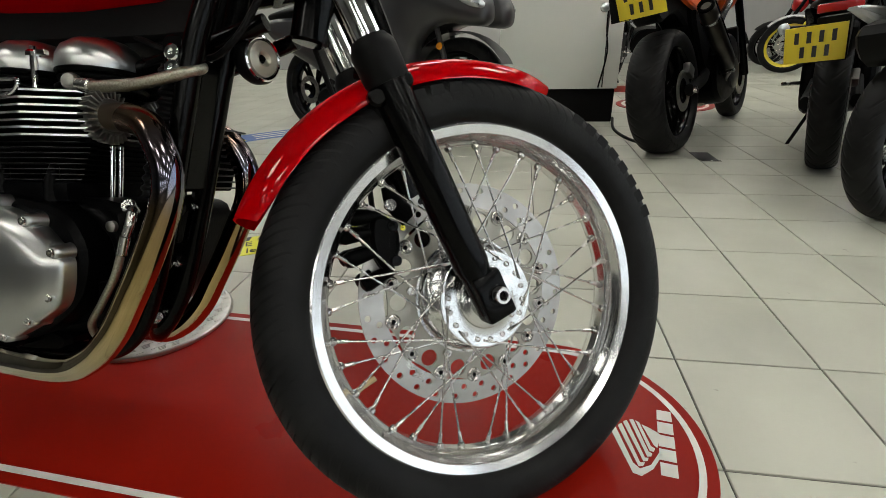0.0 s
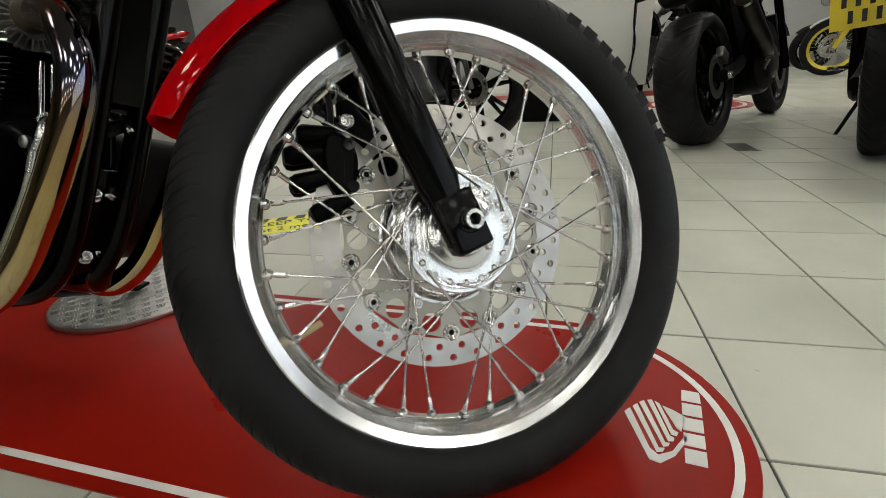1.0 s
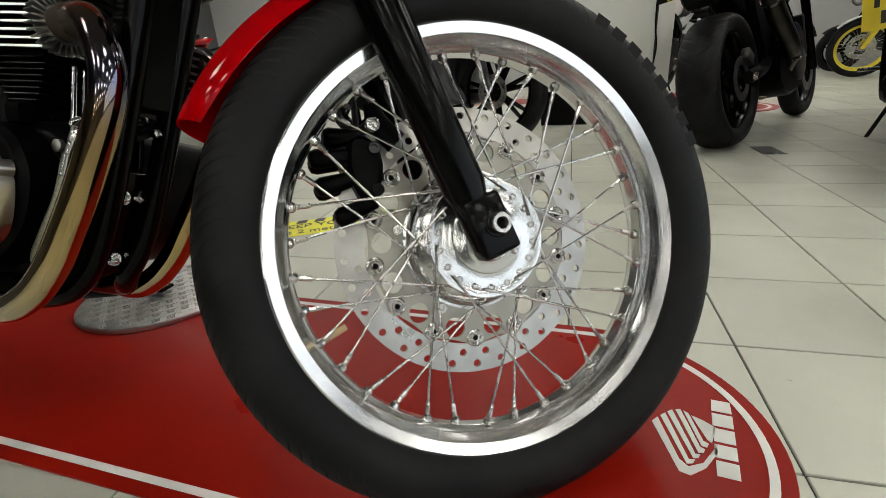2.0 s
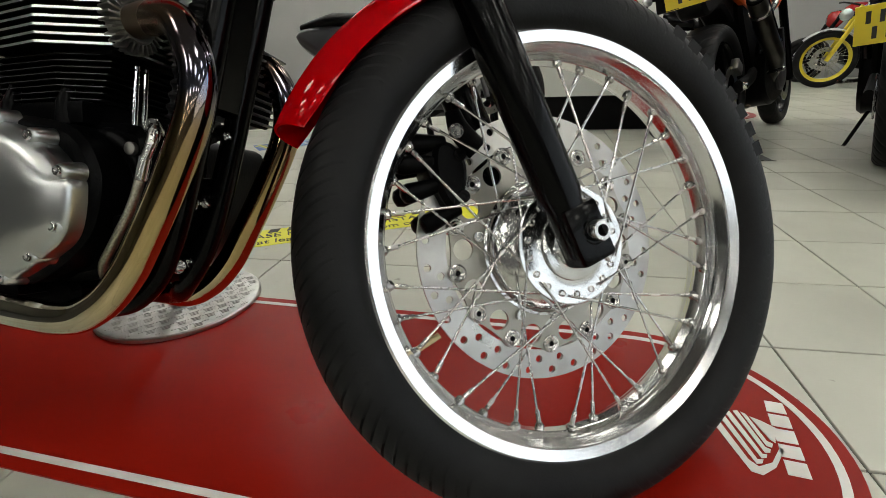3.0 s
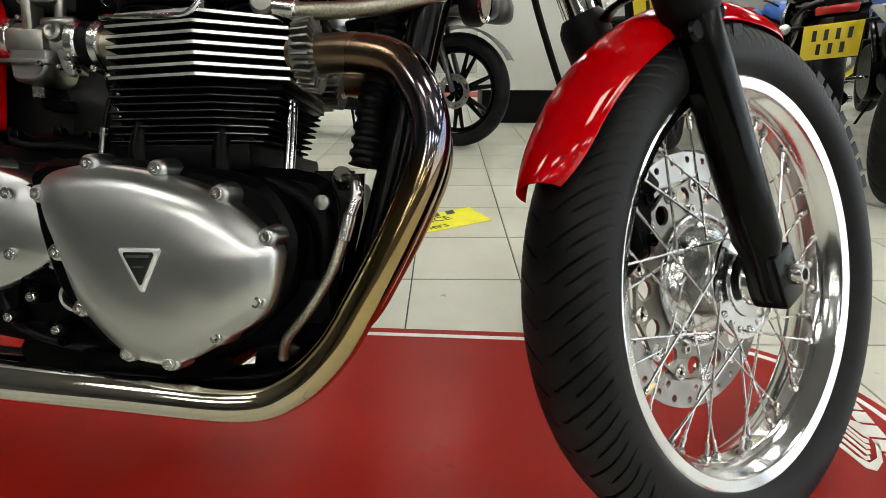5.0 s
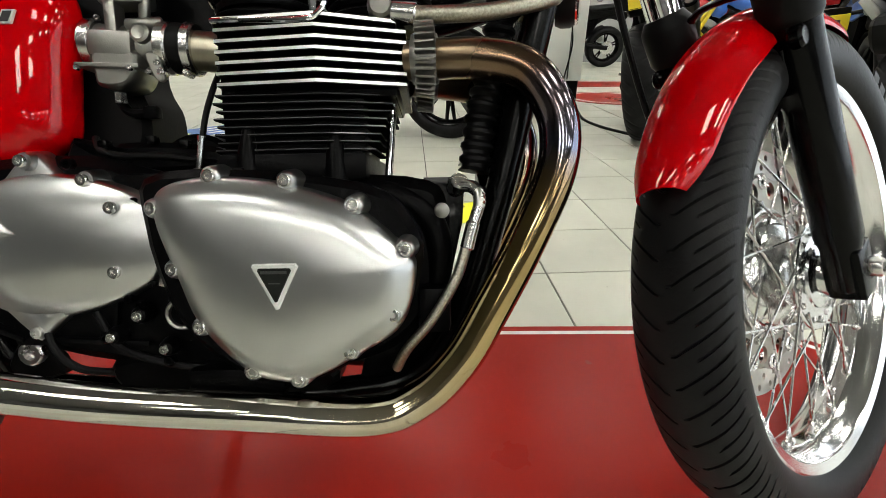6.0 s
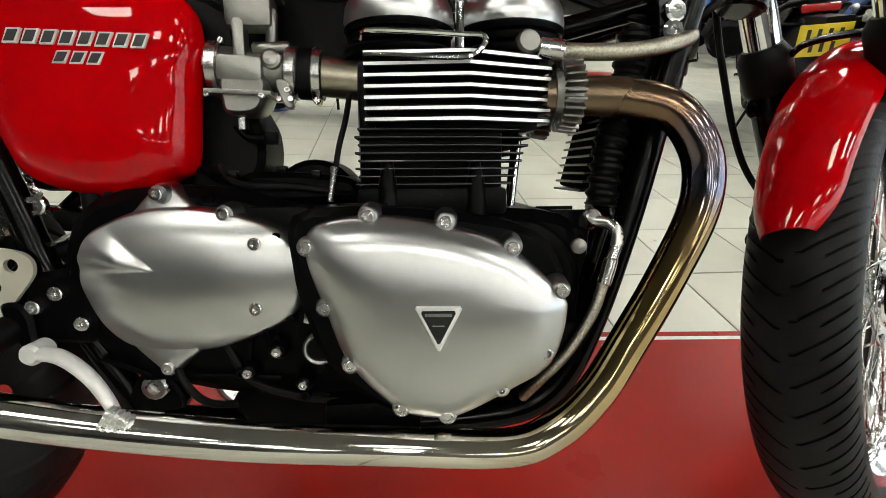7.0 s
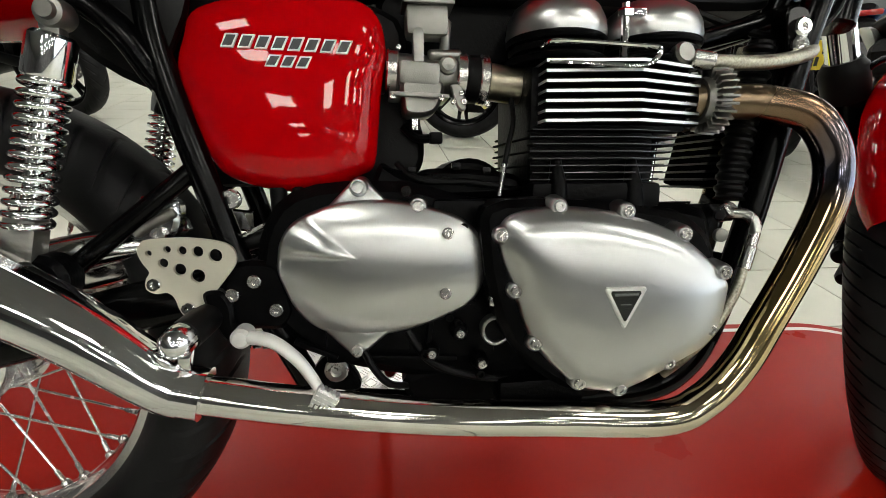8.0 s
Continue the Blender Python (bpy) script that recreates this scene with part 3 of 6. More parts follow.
front = spoked_wheel("front_wheel", moto, WHEEL, 1.0, 0.3205, 0.104, 58, 0.062, 0.0205, "polished aluminium spoked rim")
hub = Shape()
hub.add(lathe([(0.0195, 0.0307), (0.0215, 0.0369), (0.0265, 0.0372), (0.0275, 0.0357), (0.0290, 0.0289), (0.0330, 0.0271), (0.0400, 0.0267), (0.0425, 0.0255), (0.0435, 0.0227), (0.0500, 0.0212), (0.0650, 0.0216), (0.0690, 0.0225), (0.0715, 0.0221), (0.0725, 0.0209),
               (0.0720, 0.0190), (0.069, 0.0181), (0.046, 0.0172), (0.041, 0.0111), (0.0405, 0.0025), (0.044, -0.0049), (0.058, -0.0111), (0.072, -0.0172), (0.081, -0.0234), (0.0855, -0.0295), (0.0870, -0.0335), (0.0905, -0.0339), (0.0905, -0.0362), (0.030, -0.0369), (0.018, -0.0332)], 96))
part("hub", hub, ALU_HUB, front, "polished alloy hub with drilled flange")
hb = Shape()
for i in range(18):
    a = radians(20 * i + 6)
    hb.add(lathe([(0.0042, 0.0), (0.0042, 0.0016), (0.0032, 0.0022), (0.0022, 0.001), (0.0001, 0.001)], 10, (0.0600 * math.cos(a), 0.0600 * math.sin(a), 0.0214), (0, 0, 1)))
part("spoke_head_ring", hb, STEEL, front)
part("bearing_seal", Shape().add(lathe([(0.0001, 0.0362), (0.0212, 0.0362), (0.0205, 0.032)], 32)), RUBBER_SOFT, front)
part("valve", Shape().add(tube([Vector((0.2235 * math.cos(a), 0.2235 * math.sin(a), 0.002)) * 1.0 if i == 0 else Vector((0.192 * math.cos(a), 0.192 * math.sin(a), 0.006)) for i, a in enumerate([radians(202), radians(202)])], 0.0038, 10)), BRASS, front, "brass tyre valve")
# plain raised blocks where the sidewall has its moulded lettering
for a0, n_ in ((52, 8), (112, 5)):
    for i in range(n_):
        m_ = Matrix.Rotation(radians(a0 - 5.2 * i), 4, "Z") @ Matrix.Translation((0.296, 0, 0.0508)) @ axis_angle(-4, "Y")
        part("sidewall_block", Shape().add(box((0, 0, 0), (0.016, 0.0185, 0.0014), m_, 0)), RUBBER, front, smooth=0)

# brake disc on the left-hand side of the wheel
DZ = -0.046


def ring_place(x, y, h):
    return (x, y, h)


outer = circle2(0, 0, 0.1745, 96)
holes = [circle2(0, 0, 0.1375, 80)]
for i in range(30):
    a = radians(12 * i)
    for rr, da in ((0.164, 0), (0.149, 5)):
        if (i % 3 == 2) and rr < 0.15:
            continue
        holes.append(circle2(rr * math.cos(a + radians(da)), rr * math.sin(a + radians(da)), 0.0050, 10))
disc = part("brake_disc", Shape().add(pierced(outer, holes, DZ - 0.0025, DZ + 0.0025, ring_place)), DISC_STEEL, moto, "drilled floating steel brake disc", smooth=30, m=WHEEL)
holes = [circle2(0, 0, 0.050, 40)]
scallop = []
for i in range(120):
    a = 2 * math.pi * i / 120
    w = 0.1345 + 0.0018 * math.cos(14 * (a - radians(160)))
    scallop.append((w * math.cos(a), w * math.sin(a)))
for i in range(14):
    a = radians(160 + (i + 0.5) * 360 / 14)
    holes.append(circle2(0.1165 * math.cos(a), 0.1165 * math.sin(a), 0.0132, 20))
part("carrier", Shape().add(pierced(scallop, holes, DZ + 0.003, DZ + 0.008, ring_place)), CARRIER_ALLOY, disc, "pale machined alloy disc carrier")
for i in range(14):
    a = radians(160 + i * 360 / 14)
    part("bobbin", Shape().add(lathe([(0.0035, 0.0100), (0.0060, 0.0115), (0.0075, 0.0100), (0.0090, 0.0108), (0.0112, 0.0098), (0.0118, 0.0075), (0.0118, -0.004), (0.0035, -0.004)], 20, (0.129 * math.cos(a), 0.129 * math.sin(a), DZ), (0, 0, 1))), STEEL, disc)
    part("bobbin_core", Shape().add(lathe([(0.0001, 0.0095), (0.0036, 0.0095), (0.0036, 0.0)], 12, (0.129 * math.cos(a), 0.129 * math.sin(a), DZ), (0, 0, 1))), BLACK_CASE, disc)
for i in range(5):
    a = radians(20 + 72 * i)
    sh = Shape()
    bolt(sh, (0.0975 * math.cos(a), 0.0975 * math.sin(a), DZ + 0.008), (0, 0, 1), 0.007, 0.006)
    part("disc_bolt", sh, STEEL, disc)


# fork legs
def leg_point(y, z):
    return Vector((-0.012 - 0.123 * (y + 0.005) / 0.435, y, z))


for zs, nm in ((0.056, "right"), (-0.070, "left")):
    s = 1 if zs > 0 else -1
    sh = Shape()
    sh.add(tube([leg_point(-0.012, zs), leg_point(-0.008, zs), leg_point(0.045, zs), leg_point(0.06, zs), leg_point(0.30, zs), leg_point(0.318, zs)], [0.0170, 0.0200, 0.0210, 0.0250, 0.0255, 0.0260], 24))
    ax = (leg_point(0.3, 0) - leg_point(0, 0)).normalized()
    tilt = Matrix.Rotation(math.atan2(-ax.x, ax.y), 4, "Z")
    sh.add(box(leg_point(0.012, zs) + Vector((0.005, 0.001, s * 0.002)), (0.044, 0.068, 0.040), tilt, 0.006))
    sh.add(box(leg_point(-0.016, zs) + Vector((0.005, 0.002, 0)), (0.038, 0.012, 0.032), tilt, 0.003))
    leg = part("fork_leg", sh, BLACK_GLOSS, moto, "gloss black lower fork leg", m=WHEEL)
    sh = Shape()
    sh.add(tube([leg_point(0.306, zs), leg_point(0.312, zs), leg_point(0.345, zs), leg_point(0.352, zs), leg_point(0.362, zs)], [0.0265, 0.0295, 0.0305, 0.0295, 0.0230], 24))
    part("dust_seal", sh, RUBBER_SOFT, leg, "black rubber dust seal")
    part("stanchion", Shape().add(tube([leg_point(0.355, zs), leg_point(0.72, zs)], 0.0198, 24)), CHROME, leg, "chromed fork tube")
    sh = Shape()
    sh.add(rod(leg_point(0.318, zs) + Vector((0.02, -0.012, s * 0.010)), leg_point(0.318, zs) + Vector((0.020, -0.012, s * 0.020)), 0.011, 16, 0.003))
    sh.add(rod(leg_point(0.300, zs) + Vector((-0.024, -0.012, s * 0.004)), leg_point(0.300, zs) + Vector((-0.024, -0.012, s * 0.018)), 0.012, 16, 0.003))
    part("mudguard_boss", sh, BLACK_GLOSS, leg)
    if s > 0:
        sh = Shape()
        sh.add(lathe([(0.0068, -0.004), (0.0068, 0.018), (0.0105, 0.018), (0.0118, 0.015), (0.0118, 0.005), (0.0150, 0.004), (0.0155, 0.0), (0.0001, 0.0)], 20, (-0.006, 0.014, zs + 0.016), (0, 0, 1)))
        part("axle_end", sh, STEEL, leg, "hollow steel axle end")
        sh = Shape()
        sh.add(lathe([(0.0165, 0.0), (0.0165, 0.003), (0.0135, 0.004), (0.0135, 0.0)], 28, (-0.008, 0.014, zs + 0.0185), (0, 0, 1)))
        part("axle_boss", sh, BLACK_GLOSS, leg)
        sh = Shape()
        sh.add(rod((0.010, -0.010, zs + 0.010), (0.014, -0.022, zs + 0.010), 0.004, 10, 0.001))
        part("pinch_bolt", sh, STEEL, leg)
part("axle", Shape().add(rod((-0.006, 0.014, -0.072), (-0.006, 0.014, 0.052), 0.0095, 16)), STEEL, moto, "steel front axle", m=WHEEL)
part("axle_spacer", Shape().add(lathe([(0.012, 0.034), (0.016, 0.036), (0.016, 0.042), (0.012, 0.042)], 20, (-0.004, 0.007, 0), (0, 0, 1))), STEEL, moto, m=WHEEL)

# brake caliper behind the left leg, with its hose
sh = Shape()
body = rounded([(-0.136, 0.142), (-0.118, 0.146), (-0.104, 0.132), (-0.099, 0.110), (-0.108, 0.080), (-0.124, 0.064), (-0.136, 0.078), (-0.143, 0.108)], 4)
for z0, z1 in ((-0.047, -0.020), (-0.086, -0.056)):
    sh.add(slab(body, z0, z1, 0.006), m=Matrix(((1, 0, 0, 0), (0, 0, 1, 0), (0, 1, 0, 0), (0, 0, 0, 1))))
sh.add(box((-0.132, 0.104, -0.052), (0.026, 0.070, 0.05), axis_angle(20, "Z"), 0.006))
cal = part("brake_caliper", sh, BLACK_CASE, moto, "black finned brake caliper", m=WHEEL)
for p, q in (((-0.120, 0.146), (-0.166, 0.150)), ((-0.130, 0.124), (-0.186, 0.126)), ((-0.130, 0.098), (-0.184, 0.090)), ((-0.115, 0.066), (-0.166, 0.050))):
    for z in (-0.033, -0.071):
        p3, q3 = Vector((*p, z)), Vector((*q, z))
        part("caliper_fin", Shape().add(tube([p3, p3.lerp(q3, 0.5), p3.lerp(q3, 0.82), p3.lerp(q3, 0.95), q3], [0.009, 0.011, 0.0125, 0.010, 0.004], 14)), BLACK_CASE, cal)
for p in ((-0.108, 0.128), (-0.112, 0.078)):
    sh = Shape()
    bolt(sh, (*p, -0.020), (0, 0, 1), 0.008, 0.005)
    part("caliper_bolt", sh, BLACK_GLOSS, cal)
sh = Shape()
sh.add(tube([(-0.075, 0.135, -0.038), (-0.094, 0.160, -0.038), (-0.100, 0.186, -0.038)], [0.016, 0.015, 0.010], 14, 4, flat=0.6))
part("mount_bracket", sh, BLACK_CASE, cal, "black caliper lug")
sh = Shape()
bolt(sh, (-0.104, 0.158, -0.030), (0, 0, 1), 0.009, 0.008)
part("lug_bolt", sh, STEEL, cal)
part("brake_hose", Shape().add(tube([(-0.12, 0.155, -0.071), (-0.112, 0.22, -0.104), (-0.135, 0.32, -0.108), (-0.160, 0.45, -0.100), (-0.185, 0.62, -0.06)], 0.0045, 10, 8)), RUBBER_SOFT, cal, "black brake hose")

# mudguard
rings = []
a_lo, a_hi = 59.5, 152.0
for i in range(121):
    a = a_lo + (a_hi - a_lo) * i / 120
    e = min((a - a_lo) / 15, (a_hi - a) / 11, 1.0)
    half = (0.0480 - 0.012 * max(0.0, (a - 118) / (a_hi - 118))) * (1 - (1 - max(e, 0.0)) ** 2.4 * (0.88 if a < 100 else 0.36))
    crown = 0.3520 - 0.006 * math.cos(radians((a - a_lo) * 1.5))
    ring = []
    for t, lift in ((np.linspace(-1, 1, 17), 0.0), (np.linspace(1, -1, 17), -0.003)):
        for u in t:
            z = half * math.sin(u * 1.35) / math.sin(1.35)
            r = crown + lift - 0.035 * (1 - math.cos(u * 1.25)) / (1 - math.cos(1.25)) * (half / 0.0480) ** 0.5
            at_a = radians(a - 1.0 * (1 + z / half) * max(0.0, (a - 120) / (a_hi - 120)))
            ring.append((r * math.cos(at_a), r * math.sin(at_a), z))
    rings.append(ring)
guard = part("front_mudguard", Shape().add(grid_mesh(rings, caps=True)), RED_PAINT, moto, "gloss red painted front mudguard", smooth=50, m=WHEEL)
sh = Shape()
sh.add(tube([leg_point(0.31, 0.056), (-0.104, 0.325, 0.052), (-0.108, 0.348, 0.03), (-0.108, 0.352, -0.03), (-0.104, 0.325, -0.058), leg_point(0.31, -0.072)], 0.012, 10, 4, flat=0.35))
part("mudguard_stay", sh, BLACK_GLOSS, guard)

# steering head and yokes above
sh = Shape()
for y, w in ((0.50, 0.05), (0.70, 0.035)):
    c = leg_point(y, 0)
    sh.add(box(c + Vector((-0.015, 0, 0)), (0.085, w, 0.22), Matrix.Rotation(0.28, 4, "Z"), 0.012))
part("fork_yoke", sh, BLACK_GLOSS, moto, "black fork yokes", m=WHEEL)

# ---- frame ----
def mirrored(pts):
    return [(p[0], -p[1], p[2]) for p in pts]


def cradle(side_y):
    """One down tube and its bottom rail; side_y is the down tube's offset from the bike's middle plane."""
    mid = -0.061
    y_low = -0.090 if side_y < 0 else 0.070
    return [(-1.020, mid * 0.6, 0.92), (-1.060, mid + side_y * 0.7, 0.82), (-1.092, mid + side_y * 0.95, 0.735), (-1.118, mid + side_y, 0.657), (-1.162, mid + side_y, 0.47), (-1.205, mid + side_y, 0.33),
            (-1.247, mid + side_y, 0.258), (-1.32, (mid + side_y + y_low) / 2, 0.230), (-1.50, y_low, 0.226), (-1.70, y_low, 0.245)]


for side_y in (-0.034, 0.034):
    part("frame_tube", Shape().add(tube(cradle(side_y), 0.0165, 14, 6)), BLACK_GLOSS, moto, "gloss black frame cradle tube")
for pts, r in (([(-1.70, -0.09, 0.245), (-1.775, -0.092, 0.40), (-1.80, -0.09, 0.47), (-1.845, -0.088, 0.62), (-1.86, -0.08, 0.72)], 0.0145), ([(-1.82, -0.088, 0.515), (-1.95, -0.105, 0.405)], 0.0105),
               ([(-1.845, -0.088, 0.60), (-1.90, -0.10, 0.67), (-2.05, -0.11, 0.74)], 0.0135), ([(-1.86, -0.085, 0.71), (-2.4, -0.09, 0.75)], 0.0135)):
    for q in (pts, mirrored(pts)):
        part("frame_tube", Shape().add(tube(q, r, 14, 6)), BLACK_GLOSS, moto)
for s in (-1, 1):
    part("frame_gusset", Shape().add(slab([(-1.846, 0.605), (-1.876, 0.632), (-1.905, 0.66), (-1.925, 0.70), (-1.915, 0.73), (-1.80, 0.73), (-1.818, 0.665)], s * 0.080, s * 0.092, 0.003)), BLACK_GLOSS, moto, "black frame gusset")
part("frame_spine", Shape().add(tube([(-0.97, 0, 0.80), (-1.3, 0, 0.77), (-1.86, 0, 0.72)], 0.024, 16, 6)), BLACK_GLOSS, moto)
sh = Shape()
sh.add(tube([(-1.03, -0.045, 0.73), (-1.16, -0.05, 0.69), (-1.24, -0.05, 0.668)], 0.013, 12, 4))
sh.add(tube([(-1.03, 0.045, 0.73), (-1.16, 0.05, 0.69), (-1.24, 0.05, 0.668)], 0.013, 12, 4))
part("frame_brace", sh, BLACK_GLOSS, moto)
part("steering_head", Shape().add(rod((-0.985, 0, 0.71), (-0.955, 0, 0.86), 0.03, 20, 0.004)), BLACK_GLOSS, moto)
# engine mounting plates in front, and the bracket between the down tubes with its bolts in pairs
for y in (-0.088, -0.030):
    part("mount_plate", Shape().add(slab([(-1.205, 0.47), (-1.208, 0.42), (-1.222, 0.36), (-1.250, 0.265), (-1.33, 0.240), (-1.32, 0.28), (-1.26, 0.40), (-1.25, 0.47)], y - 0.004, y + 0.004, 0.001)), BLACK_GLOSS, moto)
bracket = part("front_bracket", Shape().add(box((-1.2165, -0.058, 0.335), (0.008, 0.062, 0.150), axis_angle(19, "Y"), 0.002)), BLACK_GLOSS, moto, "black bracket between the down tubes")
for x, y, z in ((-1.200, -0.070, 0.371), (-1.200, -0.042, 0.373), (-1.227, -0.066, 0.285), (-1.227, -0.038, 0.289), (-1.166, -0.036, 0.462)):
    sh = Shape()
    sh.add(lathe([(0.0001, 0.0), (0.0105, 0.0), (0.0105, 0.0015), (0.0001, 0.0015)], 18, (x, y, z), (0.95, -0.1, 0.32)))
    bolt(sh, (x, y, z), (0.95, -0.1, 0.32), 0.0082, 0.008)
    part("bolt", sh, STEEL, bracket)
part("bracket_tie", Shape().add(box((-1.178, -0.050, 0.463), (0.018, 0.052, 0.016), axis_angle(25, "X"), 0.003)), BLACK_GLOSS, bracket)
sh = Shape()
for x, z in ((-1.126, 0.661), (-1.127, 0.641)):
    sh.add(lathe([(0.0115, 0), (0.0115, 0.005), (0.009, 0.007), (0.005, 0.007), (0.0045, 0.003), (0.0001, 0.003)], 18, (x + 0.024, -0.083, z), (0, -1, 0)))
part("mount_bolt", sh, CHROME, moto, "chromed cap bolts", m=pose(-0.031, -0.024, 0.014))
part("bolt_tab", Shape().add(slab(rounded([(-1.118, 0.682), (-1.092, 0.682), (-1.086, 0.650), (-1.094, 0.622), (-1.114, 0.622), (-1.118, 0.650)], 4), -0.083, -0.058, 0.002)), BLACK_GLOSS, moto, m=pose(-0.031, -0.024, 0.014))

part("regulator", Shape().add(slab([(-1.108, 0.672), (-1.132, 0.672), (-1.168, 0.50), (-1.160, 0.485), (-1.146, 0.490)], -0.086, -0.036, 0.004)), BLACK_GLOSS, moto, "black ribbed regulator between the down tubes")

# ---- engine ----
case = rounded([(-1.225, 0.44), (-1.27, 0.472), (-1.50, 0.478), (-1.60, 0.50), (-1.72, 0.49), (-1.76, 0.42), (-1.74, 0.34), (-1.66, 0.29), (-1.50, 0.262), (-1.34, 0.264), (-1.262, 0.30), (-1.232, 0.37)], 4)
sh = Shape()
sh.add(slab(case, -0.110, 0.150, 0.012))
sh.add(slab(rounded([(-1.256, 0.415), (-1.31, 0.465), (-1.50, 0.480), (-1.522, 0.43), (-1.495, 0.33), (-1.43, 0.272), (-1.36, 0.268), (-1.285, 0.315), (-1.258, 0.36)], 4), -0.158, -0.09, 0.008))
engine = part("crankcase", sh, BLACK_CASE, moto, "black engine crankcase")
sh = Shape()
sh.add(tube([(-1.31, -0.10, 0.452), (-1.280, -0.10, 0.450), (-1.248, -0.10, 0.428), (-1.236, -0.10, 0.395), (-1.238, -0.10, 0.34)], [0.014, 0.016, 0.016, 0.016, 0.014], 14, 5))
sh.add(box((-1.242, -0.115, 0.33), (0.035, 0.04, 0.05), None, 0.008))
part("water_way", sh, BLACK_CASE, engine)
sh = Shape()
for x, z, w, h, d in ((-1.55, 0.345, 0.10, 0.09, 0.008), (-1.62, 0.36, 0.14, 0.12, 0.006), (-1.45, 0.262, 0.10, 0.03, 0.03), (-1.540, 0.462, 0.06, 0.036, 0.006)):
    sh.add(box((x, -0.112, z), (w, d * 2, h), None, 0.006))
part("case_rib", sh, BLACK_CASE, engine)
for x, z, r in ((-1.545, 0.345, 0.0055), (-1.582, 0.312, 0.006), (-1.555, 0.352, 0.005), (-1.52, 0.285, 0.006), (-1.54, 0.45, 0.006), (-1.60, 0.490, 0.006)):
    sh = Shape()
    bolt(sh, (x, -0.130, z), (0, -1, 0), r, 0.007)
    part("case_bolt", sh, BLACK_GLOSS, engine)
sh = Shape()
sh.add(lathe([(0.0160, -0.01), (0.0172, 0.005), (0.0155, 0.007), (0.0130, 0.006), (0.0122, 0.001), (0.0001, 0.001)], 28, (-1.503, -0.130, 0.335), (0, -1, 0)))
part("filler_ring", sh, ALU_CAST, engine, "bright ring round a black sight hole")
part("filler_glass", Shape().add(lathe([(0.0001, 0.0), (0.0120, 0.0), (0.0120, -0.004)], 24, (-1.503, -0.1325, 0.335), (0, -1, 0))), BLACK_GLOSS, engine)

# castings, hoses and fixings that fill the dark space between the covers
for x, z, r, d in ((-1.544, 0.336, 0.0052, 0.140), (-1.575, 0.313, 0.0050, 0.136), (-1.520, 0.300, 0.0050, 0.140)):
    part("casting_boss", Shape().add(lathe([(r * 2.1, 0.0), (r * 1.8, 0.010), (r * 1.4, 0.014), (0.0001, 0.014)], 16, (x, -d + 0.014, z), (0, -1, 0))), BLACK_CASE, engine)
    sh = Shape()
    bolt(sh, (x, -d, z), (0, -1, 0), r, 0.005)
    part("case_bolt", sh, STEEL, engine)
for pts, r in (([(-1.655, -0.118, 0.33), (-1.640, -0.128, 0.300), (-1.622, -0.122, 0.276), (-1.60, -0.10, 0.262)], 0.0042),
               ([(-1.60, -0.118, 0.335), (-1.575, -0.126, 0.300), (-1.53, -0.128, 0.282), (-1.48, -0.125, 0.272)], 0.0045), ([(-1.712, -0.070, 0.505), (-1.714, -0.088, 0.485), (-1.706, -0.092, 0.455)], 0.0085)):
    part("hose", Shape().add(tube(pts, r, 10, 6)), RUBBER_SOFT, engine, "thin black rubber hose")
for x, z, w, h, y, a in ((-1.54, 0.372, 0.030, 0.006, -0.128, 20), (-1.60, 0.305, 0.11, 0.006, -0.118, 4), (-1.575, 0.340, 0.006, 0.06, -0.120, 8), (-1.50, 0.452, 0.035, 0.007, -0.125, -10), (-1.70, 0.318, 0.05, 0.006, -0.114, 24), (-1.455, 0.480, 0.05, 0.006, -0.128, 0)):
    part("casting_rib", Shape().add(box((x, y, z), (w, 0.014, h), axis_angle(a, "Y"), 0.0018)), BLACK_CASE, engine)
sh = Shape()
sh.add(box((-1.505, -0.146, 0.372), (0.018, 0.010, 0.012), axis_angle(12, "Y"), 0.002))
part("sensor_bracket", sh, STEEL, engine, "small steel bracket")

# right-hand clutch cover
clutch = rounded([(-1.506, 0.458), (-1.474, 0.469), (-1.43, 0.470), (-1.38, 0.462), (-1.322, 0.441), (-1.272, 0.398), (-1.264, 0.374), (-1.278, 0.326), (-1.318, 0.298), (-1.368, 0.272), (-1.398, 0.270), (-1.431, 0.281), (-1.474, 0.326), (-1.494, 0.377), (-1.511, 0.430)], 8)
sh = Shape()
sh.add(dome(clutch, [(0.0, -0.143), (0.0, -0.160), (0.008, -0.1635), (0.024, -0.1662), (0.050, -0.1685), (0.085, -0.1712), (0.12, -0.1742), (0.16, -0.1770), (0.24, -0.1808), (0.36, -0.1835), (0.50, -0.1855), (0.66, -0.1865), (0.82, -0.1870)]))
screws = [(-1.451, 0.471), (-1.380, 0.465), (-1.318, 0.441), (-1.272, 0.400), (-1.284, 0.338), (-1.327, 0.302), (-1.379, 0.274), (-1.424, 0.282), (-1.472, 0.327), (-1.494, 0.384), (-1.509, 0.442)]
clutch_cover = part("clutch_cover", sh, ALU_BRUSHED, moto, "satin brushed aluminium clutch cover", smooth=50, m=pose(-1.388, -0.190, 0.003, 0, 0, -5) @ pose(1.390, 0.182, 0))
